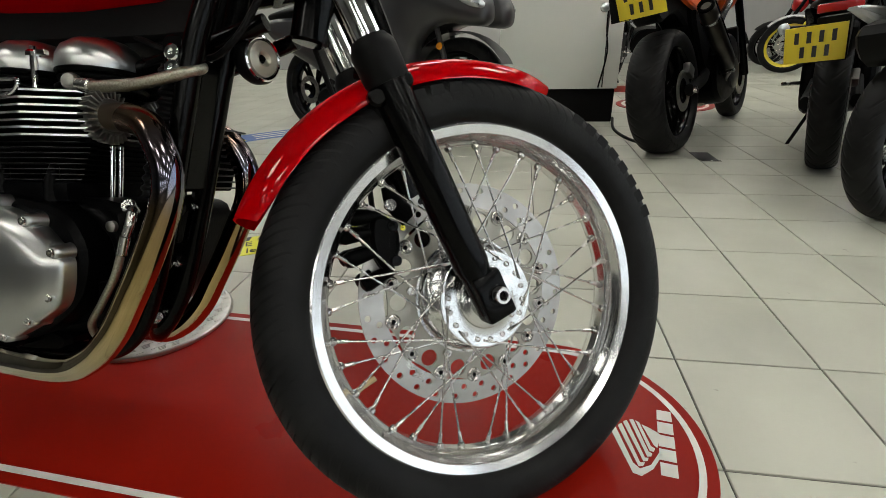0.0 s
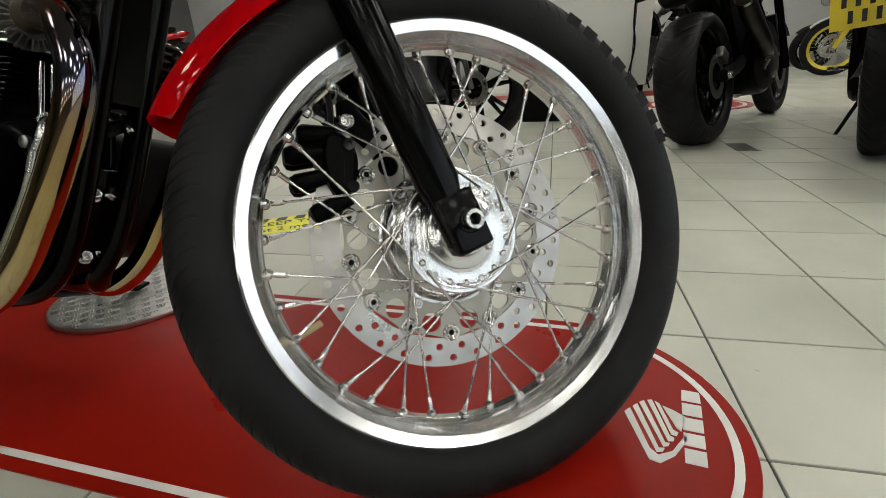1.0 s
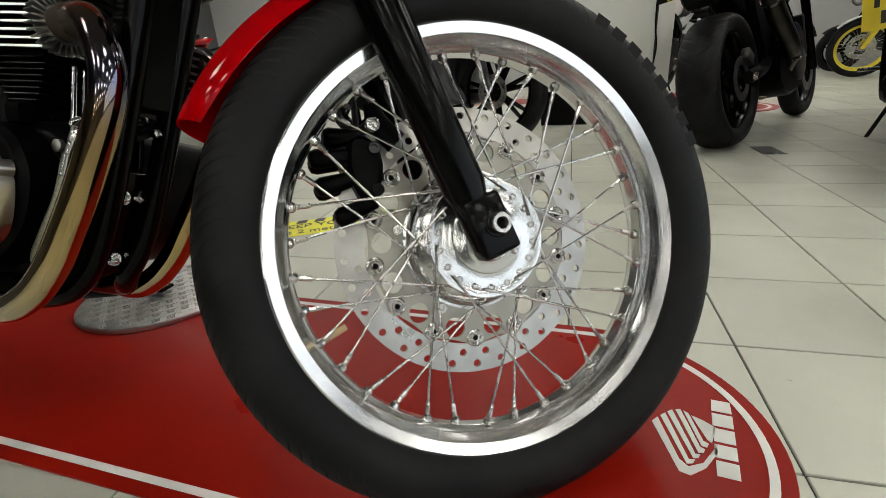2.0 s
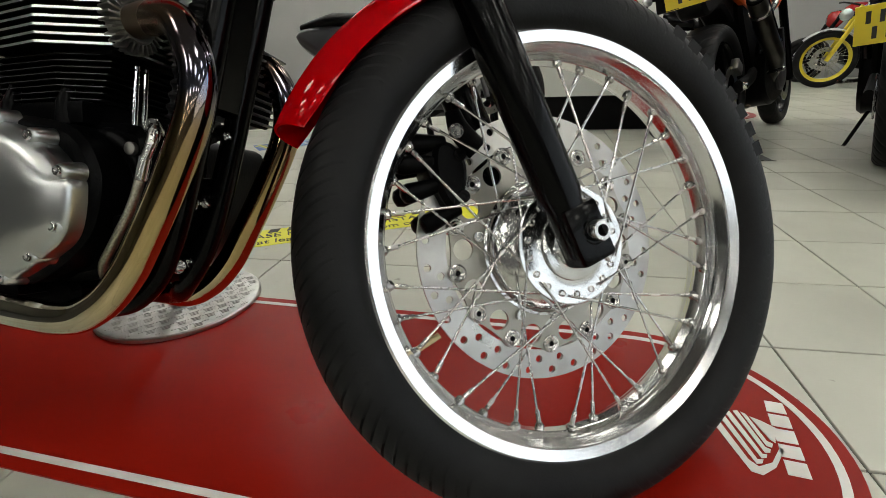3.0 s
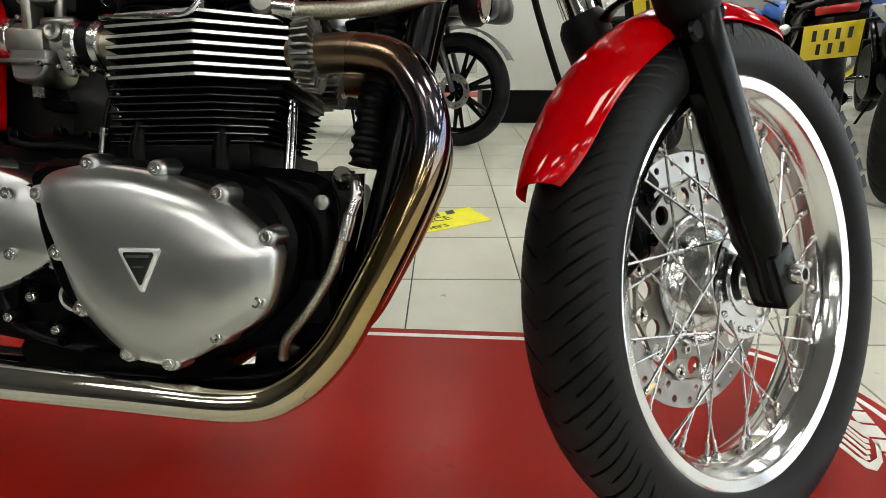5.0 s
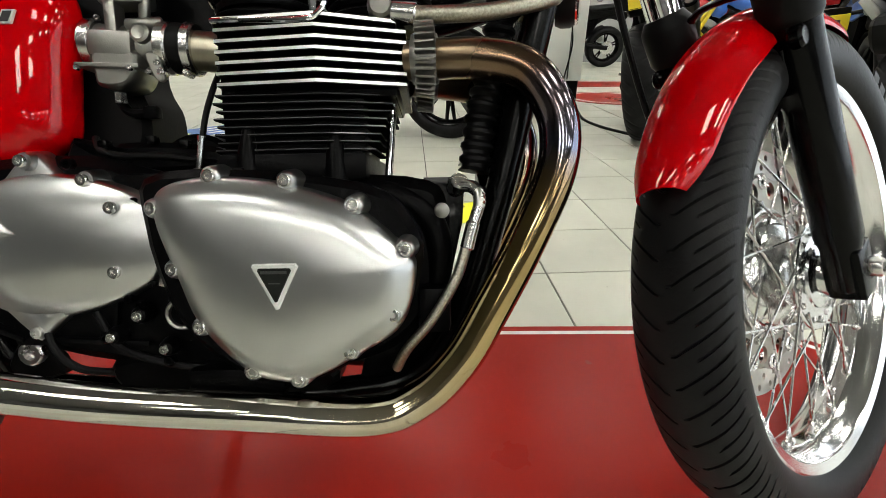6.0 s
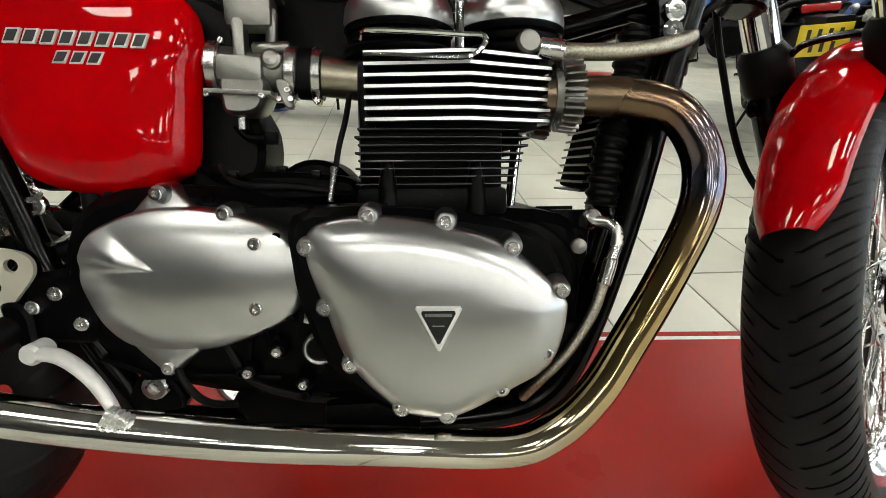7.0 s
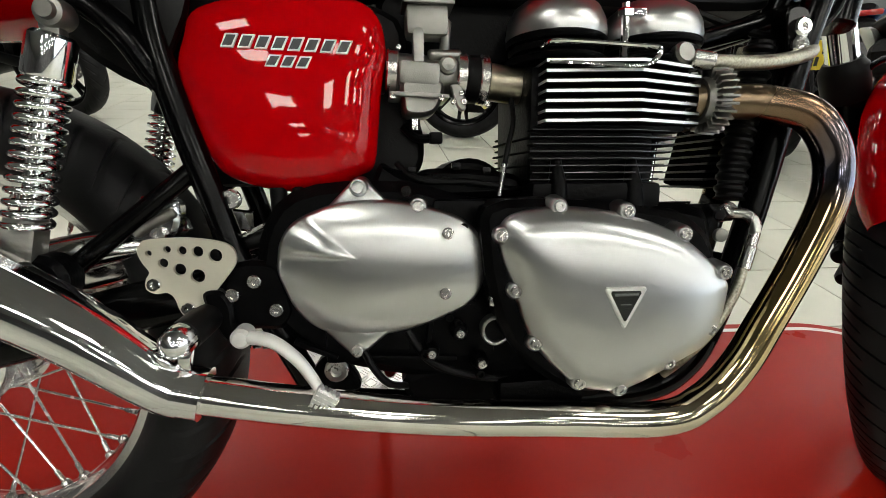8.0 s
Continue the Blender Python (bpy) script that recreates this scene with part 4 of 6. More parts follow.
for x, z in screws:
    part("screw_boss", Shape().add(lathe([(0.0118, 0.0), (0.0098, 0.020), (0.0088, 0.0238), (0.0072, 0.0252), (0.0001, 0.0252)], 20, (x, -0.1435, z), (0, -1, 0))), ALU_BRUSHED, clutch_cover)
    sh = Shape()
    bolt(sh, (x, -0.1686, z), (0, -1, 0), 0.0060, 0.0038)
    part("cover_screw", sh, STEEL, clutch_cover)
badge_at = Vector((-1.3870, 0.3760))


def badge_outline(k):
    corners = [(-0.0228, 0.0150), (0.0228, 0.0150), (0.0, -0.0300)]
    out = []
    for i, c in enumerate(corners):
        for j in (i - 1, i + 1):
            q = Vector(c).lerp(Vector(corners[j % 3]), 0.07)
            out.append(tuple(badge_at + q * k))
    return out


part("badge", Shape().add(slab(badge_outline(1.0), -0.1855, -0.1895, 0.0012)), EMBLEM, clutch_cover, "three-cornered badge with bright rim")
part("badge_field", Shape().add(slab(badge_outline(0.74), -0.1885, -0.1902, 0.0005)), BADGE, clutch_cover, "black badge field", smooth=0)
for zb, wb in ((0.3835, 0.024), (0.3735, 0.011)):
    part("badge_bar", Shape().add(box((-1.387, -0.1905, zb), (wb, 0.0008, 0.0028 if wb > 0.02 else 0.0012))), ALU_RIM, clutch_cover, smooth=0)

# gearbox cover behind it
gear = rounded([(-1.624 + 1.05 * (x + 1.620), 0.404 + (1.03 if z > 0.404 else 1.08) * (z - 0.404)) for x, z in ((-1.729, 0.414), (-1.716, 0.449), (-1.688, 0.467), (-1.650, 0.476), (-1.600, 0.475), (-1.545, 0.459), (-1.520, 0.434), (-1.516, 0.402), (-1.533, 0.368), (-1.588, 0.344), (-1.640, 0.336), (-1.684, 0.342), (-1.710, 0.362), (-1.725, 0.391))], 8)
sh = Shape()
v, f = dome(gear, [(0.0, -0.095)] + [(k, -0.129 - 0.018 * (1 - (1 - k) ** 2.6) - 0.004 * min(k / 0.03, 1.0)) for k in np.linspace(0, 0.97, 60)])
# a swept wedge rises out of the face and dies away towards the front
for n_, (x, y, z) in enumerate(v):
    w = (-1.652 - x) * 0.62
    if w > 0 and y < -0.118:
        t_ = (z - 0.4195) / w
        if 0 < t_ < 1.25:
            rise = min(t_ / 0.22, 1.0, (1.25 - t_) / 0.7)
            v[n_] = (x, y - 0.0065 * min(w / 0.022, 1.0) * rise * min((-0.118 - y) / 0.008, 1.0), z)
sh.add((v, f))
lugs = [(-1.650, 0.492, 0.010), (-1.588, 0.472, 0.010), (-1.557, 0.444, 0.010), (-1.560, 0.380, 0.010)]
sh.add(slab(rounded([(-1.690, 0.345), (-1.620, 0.343), (-1.645, 0.314), (-1.656, 0.306), (-1.666, 0.314)], 3), -0.100, -0.136, 0.004))
sh.add(slab(rounded([(-1.690, 0.455), (-1.662, 0.494), (-1.650, 0.502), (-1.638, 0.495), (-1.610, 0.455)], 4), -0.100, -0.128, 0.003))
gear_cover = part("gearbox_cover", sh, ALU_BRUSHED, moto, "satin brushed aluminium gearbox cover", smooth=50, m=pose(-1.556, -0.138, 0.002, 0, 0, -5) @ pose(1.556, 0.138, 0))
for x, z, r in lugs:
    part("screw_boss", Shape().add(lathe([(r + 0.002, 0.0), (r, 0.022), (r * 0.85, 0.028), (0.0001, 0.028)], 20, (x, -0.106 if x < -1.57 and z > 0.4 else -0.109, z), (0, -1, 0))), ALU_BRUSHED, gear_cover)
for x, z, r in lugs + [(-1.656, 0.316, 0.008)]:
    sh = Shape()
    bolt(sh, (x, -0.136 if z < 0.33 else -0.136 if x < -1.57 and z > 0.4 else -0.143, z), (0, -1, 0), 0.0064, 0.0042)
    part("cover_screw", sh, STEEL, gear_cover)


# cylinder block: black fins below, bright-edged head fins above
def fin_outline(x0, x1, xb, y0, yb, y1):
    """Seen from above: straight flank to a bend, then drawn in."""
    right = [(x0, y0), (xb, yb), (x1, y1)]
    return right + [(x, -0.45 * y) for x, y in reversed(right)]


def fin(outline, z0, z1, edge_slot=1, bevel=0.0008, flank_only=False):
    sh = Shape()
    i = inset(outline, bevel)
    v, f = grid_mesh([[(*p, z0) for p in i], [(*p, z0 + bevel) for p in outline], [(*p, z1 - bevel) for p in outline], [(*p, z1) for p in i]], caps=True)
    sh.add((v, f))
    n = len(outline)
    for k in range(n, 2 * n):
        if not flank_only or k - n in (0, 1):
            sh.s[k] = edge_slot
    return sh


core = Shape()
bosses = []
core.add(box((-1.384, -0.032, 0.545), (0.150, 0.148, 0.16), None, 0.008))
for x in (-1.430, -1.340):
    for s in (-1, 1):
        bosses.append(Shape().add(tube([(x, s * 0.118, 0.462), (x, s * 0.119, 0.495), (x, s * 0.112, 0.522)], [0.014, 0.0105, 0.006], 12)))
base_flange = Shape().add(box((-1.384, 0, 0.483), (0.154, 0.25, 0.03), None, 0.008))
barrel = part("cylinder_block", core, BLACK_CASE, moto, "black finned cylinder block")
part("head_core", Shape().add(box((-1.358, -0.032, 0.592), (0.170, 0.161, 0.078), None, 0.008)), BLACK_CASE, barrel)
part("base_flange", base_flange, BLACK_CASE, barrel)
for sh in bosses:
    part("stud_boss", sh, BLACK_CASE, barrel)
for k in range(8):
    z = 0.4995 + 0.0078 * k
    e = 0.003 * (k % 2)
    # the grey on the right flank edges paints in each black fin's thin highlight
    part("cooling_fin", fin(fin_outline(-1.462 + e, -1.300 + e * 0.6 + 0.0032 * k, -1.345, -0.118, -0.126, -0.106), z, z + 0.0026, 1, 0.0008, True), [BLACK_MATT, GREY_PLASTIC], barrel, smooth=0)
for k in range(7):
    z = 0.5610 + 0.0102 * k
    part("head_fin", fin(fin_outline(-1.450, -1.268 + (0.004 if k < 6 else -0.006), -1.350, -0.132, -0.147, -0.120), z, z + 0.0047, 1), [BLACK_CASE, FIN_EDGE], barrel, "black head fin with bright machined edge", smooth=0)
# polished cam covers on ribbed black necks
for cx in (-1.415, -1.295):
    for s in (-1, 1):
        sh = Shape()
        for k, (r, z) in enumerate(((0.060, 0.632), (0.056, 0.645), (0.059, 0.655))):
            sh.add(lathe([(0.0001, z), (r - 0.002, z), (r, z + 0.003), (r, z + 0.006), (r - 0.004, z + 0.009), (0.0001, z + 0.009)], 36, (cx, s * 0.062, 0), (0, 0, 1)))
        neck = part("cam_box", sh, BLACK_CASE, moto)
        part("cam_cover", Shape().add(lathe([(0.058, 0.662), (0.059, 0.668), (0.057, 0.682), (0.050, 0.696), (0.036, 0.706), (0.018, 0.711), (0.0001, 0.712)], 40, (cx, s * 0.062, 0), (0, 0, 1))), ALU_BRUSHED, neck, "domed satin alloy cam cover")
sh = Shape()
sh.add(rod((-1.356, -0.115, 0.632), (-1.356, -0.115, 0.690), 0.0045, 10))
sh.add(lathe([(0.0001, 0), (0.009, 0), (0.009, 0.006), (0.006, 0.009), (0.0001, 0.009)], 6, (-1.356, -0.115, 0.676), (0, 0, 1)))
sh.add(box((-1.342, -0.115, 0.681), (0.018, 0.008, 0.007), None, 0.001))
part("head_stud", sh, CHROME, barrel, "chromed head stud")
sh = Shape()
sh.add(tube([(-1.452, -0.120, 0.640), (-1.446, -0.138, 0.642), (-1.42, -0.144, 0.641), (-1.36, -0.151, 0.637), (-1.338, -0.155, 0.634), (-1.343, -0.156, 0.622), (-1.36, -0.155, 0.616), (-1.42, -0.146, 0.619), (-1.449, -0.137, 0.621)], 0.0026, 8, 6))
part("wire_clip", sh, CHROME, barrel, "bent chromed wire")
# oil feed union and braided line to the frame
sh = Shape()
sh.add(lathe([(0.0001, 0.016), (0.010, 0.0155), (0.0125, 0.012), (0.0125, 0.004), (0.010, 0.0), (0.010, -0.02)], 24, (-1.290, -0.112, 0.637), (0.1, -1, 0.15)))
part("oil_union", sh, ALU_CAST, barrel, "grey union cap")
oil = Shape()
oil.add(tube([(-1.275, -0.118, 0.634), (-1.245, -0.122, 0.630), (-1.18, -0.122, 0.632), (-1.125, -0.112, 0.645), (-1.105, -0.09, 0.658), (-1.13, -0.07, 0.664), (-1.17, -0.06, 0.656)], 0.0085, 14, 8))
part("oil_line", oil, BRAID, engine, "braided oil line")
part("line_ferrule", Shape().add(rod((-1.278, -0.118, 0.6345), (-1.252, -0.122, 0.6305), 0.0105, 14, 0.002)), STEEL, engine)

# two thin chromed feed pipes up the front of the block
for y in (-0.066, -0.051):
    part("feed_pipe", Shape().add(tube([(-1.292, y, 0.458), (-1.287, y, 0.51), (-1.281, y, 0.582)], 0.0042, 12)), CHROME, barrel, "thin chromed feed pipe")

# oil cooler behind the down tubes and rubber bellows hoses
cooler = part("oil_cooler", Shape().add(box((-1.166, 0.004, 0.540), (0.036, 0.092, 0.104), axis_angle(14, "Y"), 0.004)), BLACK_MATT, moto, "black finned oil cooler", smooth=0)
for k in range(10):
    part("cooler_fin", Shape().add(box((-1.178 + 0.0025 * k, 0.003, 0.490 + 0.0104 * k), (0.048, 0.100, 0.0028), axis_angle(-2, "Y"), 0.0008)), GREY_PLASTIC, cooler, smooth=0)
sh = Shape()
line = [Vector((-1.158, -0.080, 0.665)), Vector((-1.168, -0.078, 0.60)), Vector((-1.184, -0.084, 0.54)), Vector((-1.194, -0.090, 0.475))]
pts = smooth_line(line, 18)
sh.add(tube(pts, [0.015 + 0.0035 * (1 if (i // 2) % 2 else 0) for i in range(len(pts))], 16))
part("bellows_hose", sh, RUBBER_SOFT, moto, "black ribbed rubber hose")
sh = Shape()
sh.add(lathe([(0.0001, 0.010), (0.008, 0.010), (0.010, 0.008), (0.010, -0.006), (0.008, -0.012), (0.0001, -0.012)], 18, (-1.214, -0.112, 0.461), (0.2, -0.8, 0.5)))
sh.add(tube([(-1.214, -0.115, 0.460), (-1.199, -0.126, 0.458), (-1.193, -0.135, 0.445), (-1.201, -0.139, 0.420)], [0.0065, 0.0070, 0.0065, 0.0058], 14, 6))
sh.add(rod((-1.200, -0.139, 0.424), (-1.208, -0.140, 0.395), 0.0072, 14, 0.002))
part("hose_union", sh, STEEL, moto, "steel hose union and ferrule")
part("oil_line", Shape().add(tube([(-1.208, -0.140, 0.398), (-1.220, -0.142, 0.364), (-1.246, -0.142, 0.322), (-1.272, -0.135, 0.290), (-1.285, -0.115, 0.262)], 0.0056, 14, 8)), BRAID, moto, "braided oil line")
sh = Shape()
sh.add(lathe([(0.0001, 0.008), (0.006, 0.0075), (0.008, 0.006), (0.008, 0.0)], 18, (-1.232, -0.125, 0.435), (0, -1, 0)))
part("frame_plug", sh, ALU_CAST, moto)


# exhaust: two header pipes, right one with silencer
def header(sgn):
    pts = [(-1.262, -0.105, 0.590), (-1.232, -0.115, 0.589), (-1.188, -0.130, 0.585), (-1.150, -0.143, 0.573), (-1.128, -0.150, 0.547), (-1.116, -0.152, 0.512), (-1.121, -0.153, 0.467), (-1.151, -0.153, 0.399), (-1.186, -0.153, 0.334),
           (-1.217, -0.154, 0.283), (-1.258, -0.155, 0.244), (-1.312, -0.157, 0.227), (-1.44, -0.158, 0.238), (-1.58, -0.158, 0.252), (-1.72, -0.158, 0.275), (-1.845, -0.160, 0.303)]
    pts = [(x, y if sgn < 0 else -0.123 - y if i < 12 else max(-0.123 - y, 0.035 + 0.035 * (i - 11)), z) for i, (x, y, z) in enumerate(pts)]
    line = smooth_line(pts, 10)
    n = 24
    sh = Shape()
    sh.add(tube(line, 0.0200, n))
    total, run = 0.0, [0.0]
    for a, b in zip(line, line[1:]):
        total += (b - a).length
        run.append(total)
    sh.along = [d / total for d in run for _ in range(n)]
    pipe = part("header_pipe", sh, HEADER, moto, "heat-tinted chromed header pipe", smooth=60)
    at = Vector((-1.245, -0.110 if sgn < 0 else -0.013, 0.590))
    part("finned_clamp", Shape().add(lathe([(0.0195, -0.013), (0.0245, -0.013), (0.0265, -0.008), (0.0265, 0.008), (0.0240, 0.013), (0.0195, 0.013)], 32, at, (1, 0.12 * sgn, 0), closed=True)), ALU_CAST, pipe, "cast finned exhaust clamp")
    for k in range(28):
        part("clamp_fin", Shape().add(box((0, 0.0295, 0), (0.020, 0.017, 0.0030), axis_angle(8, "Z"), 0.0012), m=Matrix.Translation(at) @ Matrix.Rotation(2 * math.pi * k / 28, 4, "X")), ALU_CAST, pipe)
    return pipe


header(-1)
header(1)
mz = [(-1.815, -0.160, 0.297), (-1.840, -0.160, 0.308), (-1.937, -0.164, 0.384), (-2.10, -0.17, 0.475), (-2.40, -0.18, 0.600), (-2.52, -0.185, 0.640)]
sil = part("silencer", Shape().add(tube(mz, [0.0250, 0.0275, 0.0335, 0.040, 0.044, 0.040], 32, 6)), CHROME, moto, "chromed megaphone silencer", smooth=60)
sh = Shape()
sh.add(tube([(-1.802, -0.160, 0.294), (-1.828, -0.160, 0.301)], 0.0265, 24))
sh.add(box((-1.816, -0.164, 0.334), (0.012, 0.010, 0.034), axis_angle(10, "Y"), 0.002))
part("pipe_clamp", sh, CHROME, sil, "chromed pipe clamp")

# carburettor and intake stub
CY = -0.080
carb = Shape()
carb.add(rod((-1.612, CY, 0.630), (-1.536, CY, 0.624), 0.0215, 24, 0.002))
carb.add(slab(rounded([(-1.601, 0.617), (-1.560, 0.617), (-1.558, 0.597), (-1.570, 0.580), (-1.597, 0.579), (-1.603, 0.592)], 4), -0.108, -0.058, 0.004))
carb.add(box((-1.573, CY - 0.004, 0.683), (0.048, 0.036, 0.034), None, 0.007))
carb.add(box((-1.5835, CY - 0.012, 0.652), (0.0125, 0.020, 0.050), None, 0.003))
carb.add(rod((-1.572, CY - 0.012, 0.646), (-1.534, CY - 0.010, 0.648), 0.0068, 16, 0.002))
carb.add(rod((-1.553, CY - 0.010, 0.650), (-1.5505, CY - 0.010, 0.686), 0.0060, 14, 0.002))
carb_ob = part("carburettor", carb, ALU_CAST, moto, "grey cast carburettor", smooth=45, m=pose(0.004, 0.024, -0.005))
part("bowl_flange", Shape().add(box((-1.584, -0.085, 0.5995), (0.066, 0.060, 0.0045), axis_angle(2, "Y"), 0.001)), ALU_CAST, carb_ob)
part("body_boss", Shape().add(box((-1.583, -0.094, 0.624), (0.046, 0.030, 0.026), axis_angle(3, "Y"), 0.005)), ALU_CAST, carb_ob)
part("chamber_flange", Shape().add(box((-1.572, CY - 0.004, 0.7005), (0.058, 0.046, 0.0055), None, 0.0018)), ALU_CAST, carb_ob, "flanged chamber lid")
part("chamber_cap", Shape().add(lathe([(0.0215, 0.702), (0.0215, 0.716), (0.0180, 0.726), (0.0001, 0.729)], 28, (-1.570, CY, 0), (0, 0, 1))), ALU_CAST, carb_ob)
for dx in (-0.024, 0.024):
    sh = Shape()
    bolt(sh, (-1.572 + dx, CY - 0.021, 0.7025), (0, 0, 1), 0.0034, 0.004)
    part("lid_screw", sh, STEEL, carb_ob)
part("throttle_quadrant", Shape().add(slab(rounded([(-1.548, 0.612), (-1.542, 0.592), (-1.536, 0.584), (-1.530, 0.587), (-1.533, 0.600), (-1.536, 0.612)], 3), -0.106, -0.098, 0.0015)), ALU_CAST, carb_ob, "cast throttle lever")
part("idle_knob", Shape().add(lathe([(0.010, 0), (0.010, 0.007), (0.007, 0.009), (0.0001, 0.008)], 18, (-1.551, -0.100, 0.633), (0, -1, 0.1))), ALU_CAST, carb_ob)
part("drain_plug", Shape().add(lathe([(0.0001, 0), (0.0065, 0), (0.0065, 0.012), (0.0001, 0.012)], 6, (-1.588, -0.088, 0.564), (0, 0, 1))), STEEL, carb_ob)
for x, y, z in ((-1.605, -0.086, 0.6555), (-1.614, -0.113, 0.597), (-1.560, -0.113, 0.596), (-1.545, -0.104, 0.594), (-1.536, -0.104, 0.603)):
    sh = Shape()
    bolt(sh, (x, y, z), (0, -1, 0), 0.0032, 0.004)
    part("carb_screw", sh, STEEL, carb_ob)
for x0, x1, r, mt, nm in ((-1.620, -1.606, 0.0265, STEEL, "band"), (-1.540, -1.527, 0.0285, STEEL, "band"), (-1.528, -1.511, 0.0272, RUBBER_SOFT, "boot"), (-1.513, -1.501, 0.0285, STEEL, "band")):
    part(nm, Shape().add(rod((x0, CY, 0.630 - (x0 + 1.612) * 0.07), (x1, CY, 0.630 - (x1 + 1.612) * 0.07), r, 32, 0.002)), mt, carb_ob)
part("inlet_stub", Shape().add(tube([(-1.508, CY, 0.622), (-1.48, CY, 0.619), (-1.440, CY, 0.616)], [0.0215, 0.0215, 0.023], 28)), STUB_ALLOY, carb_ob, "stained alloy inlet stub")
part("airbox_boot", Shape().add(tube([(-1.616, CY, 0.631), (-1.640, -0.062, 0.63), (-1.665, -0.04, 0.63)], [0.0235, 0.025, 0.026], 24)), RUBBER_SOFT, carb_ob)
for x, z in ((-1.533, 0.594), (-1.506, 0.592)):
    part("clamp_screw", Shape().add(rod((x, -0.108, z), (x, -0.092, z), 0.0040, 10, 0.001)), STEEL, carb_ob)
part("drain_hose", Shape().add(tube([(-1.474, -0.092, 0.60), (-1.477, -0.112, 0.572), (-1.484, -0.118, 0.545), (-1.489, -0.120, 0.519)], 0.0032, 10, 6)), RUBBER_SOFT, carb_ob, "black drain hose")
part("hose_end", Shape().add(tube([(-1.489, -0.120, 0.524), (-1.4905, -0.120, 0.515), (-1.495, -0.120, 0.488)], [0.0042, 0.0034, 0.0034], 10)), STEEL, carb_ob)
sh = Shape()
sh.add(tube([(-1.600, -0.07, 0.570), (-1.585, -0.075, 0.556), (-1.560, -0.075, 0.556)], 0.0055, 8, 5))
sh.add(box((-1.562, -0.075, 0.556), (0.016, 0.014, 0.014), None, 0.003))
part("throttle_linkage", sh, BLACK_CASE, carb_ob)

# red side panel with plain blocks for its lettering
panel_o = rounded([(-1.826, 0.650), (-1.834, 0.618), (-1.827, 0.585), (-1.813, 0.542), (-1.795, 0.510), (-1.755, 0.494), (-1.707, 0.488), (-1.672, 0.494), (-1.650, 0.506), (-1.632, 0.518), (-1.626, 0.560), (-1.622, 0.600), (-1.616, 0.645), (-1.625, 0.680), (-1.655, 0.696), (-1.74, 0.697), (-1.81, 0.680)], 6)
pan = part("side_panel", Shape().add(dome(panel_o, [(0.02, -0.060), (0.0, -0.066), (0.0, -0.074), (0.02, -0.082), (0.06, -0.090), (0.12, -0.0965), (0.22, -0.1025), (0.38, -0.107), (0.58, -0.1095), (0.80, -0.1105)])), RED_PAINT, moto, "gloss red side panel", smooth=60)
for z0, h, starts, w in ((0.6330, 0.0100, [-1.778 + 0.0160 * k for k in range(8)], 0.0088), (0.6165, 0.0085, [-1.737 + 0.0150 * k for k in range(3)], 0.0085)):
    for x0 in starts:
        lean = 0.0050
        z1, x1, dip = z0 + h, x0 + w, -0.030 * (x0 + 1.715)
        back = [(x0 - 0.0020, z0 - 0.0016), (x1 + 0.0014, z0 - 0.0016), (x1 + lean + 0.0020, z1 + 0.0016), (x0 + lean - 0.0014, z1 + 0.0016)]
        face = [(x0, z0), (x1, z0), (x1 + lean, z1), (x0 + lean, z1)]
        block = part("emblem_block", Shape().add(slab([(x, z + dip) for x, z in back], -0.1116, -0.1078, 0.0004)), EMBLEM, pan, "pale silver outlined emblem block", smooth=0)
        part("emblem_face", Shape().add(slab([(x, z + dip) for x, z in face], -0.1122, -0.1080, 0.0003)), GREY_PLASTIC, block, "dark grey emblem face", smooth=0)
sh = Shape()
bolt(sh, (-1.786, -0.086, 0.482), (0, -1, 0), 0.011, 0.008)
part("panel_screw", sh, STEEL, moto)
# tank and seat above
tank_rings = []
for x, w, zb, zt in ((-1.09, 0.02, 0.82, 0.87), (-1.11, 0.09, 0.79, 0.93), (-1.20, 0.125, 0.765, 0.98), (-1.34, 0.135, 0.758, 1.00), (-1.48, 0.12, 0.762, 0.98), (-1.60, 0.095, 0.77, 0.92), (-1.68, 0.07, 0.77, 0.86), (-1.69, 0.02, 0.80, 0.83)):
    tank_rings.append([(x, w * math.copysign(abs(math.cos(a)) ** 0.7, math.cos(a)), (zb + zt) / 2 + (zt - zb) / 2 * math.copysign(abs(math.sin(a)) ** 0.8, math.sin(a))) for a in np.linspace(0, 2 * np.pi, 28, endpoint=False)])
part("fuel_tank", Shape().add(grid_mesh(tank_rings, caps=True)), RED_PAINT, moto, "gloss red fuel tank", smooth=60)
seat_rings = []
for x, w, zb, zt in ((-1.66, 0.07, 0.76, 0.82), (-1.72, 0.105, 0.735, 0.83), (-1.95, 0.12, 0.725, 0.81), (-2.15, 0.12, 0.745, 0.82), (-2.35, 0.10, 0.78, 0.88), (-2.42, 0.05, 0.80, 0.86)):
    seat_rings.append([(x, w * math.copysign(abs(math.cos(a)) ** 0.6, math.cos(a)), (zb + zt) / 2 + (zt - zb) / 2 * math.copysign(abs(math.sin(a)) ** 0.7, math.sin(a))) for a in np.linspace(0, 2 * np.pi, 24, endpoint=False)])
part("seat", Shape().add(grid_mesh(seat_rings, caps=True)), BLACK_PLASTIC, moto, "black vinyl seat", smooth=60)
part("tail_guard", Shape().add(tube([(-1.93, 0, 0.70), (-2.1, 0, 0.70), (-2.4, 0, 0.735)], [0.05, 0.10, 0.09], 20, 5, flat=0.35)), RED_PAINT, moto, "dark red seat skirt", smooth=60)
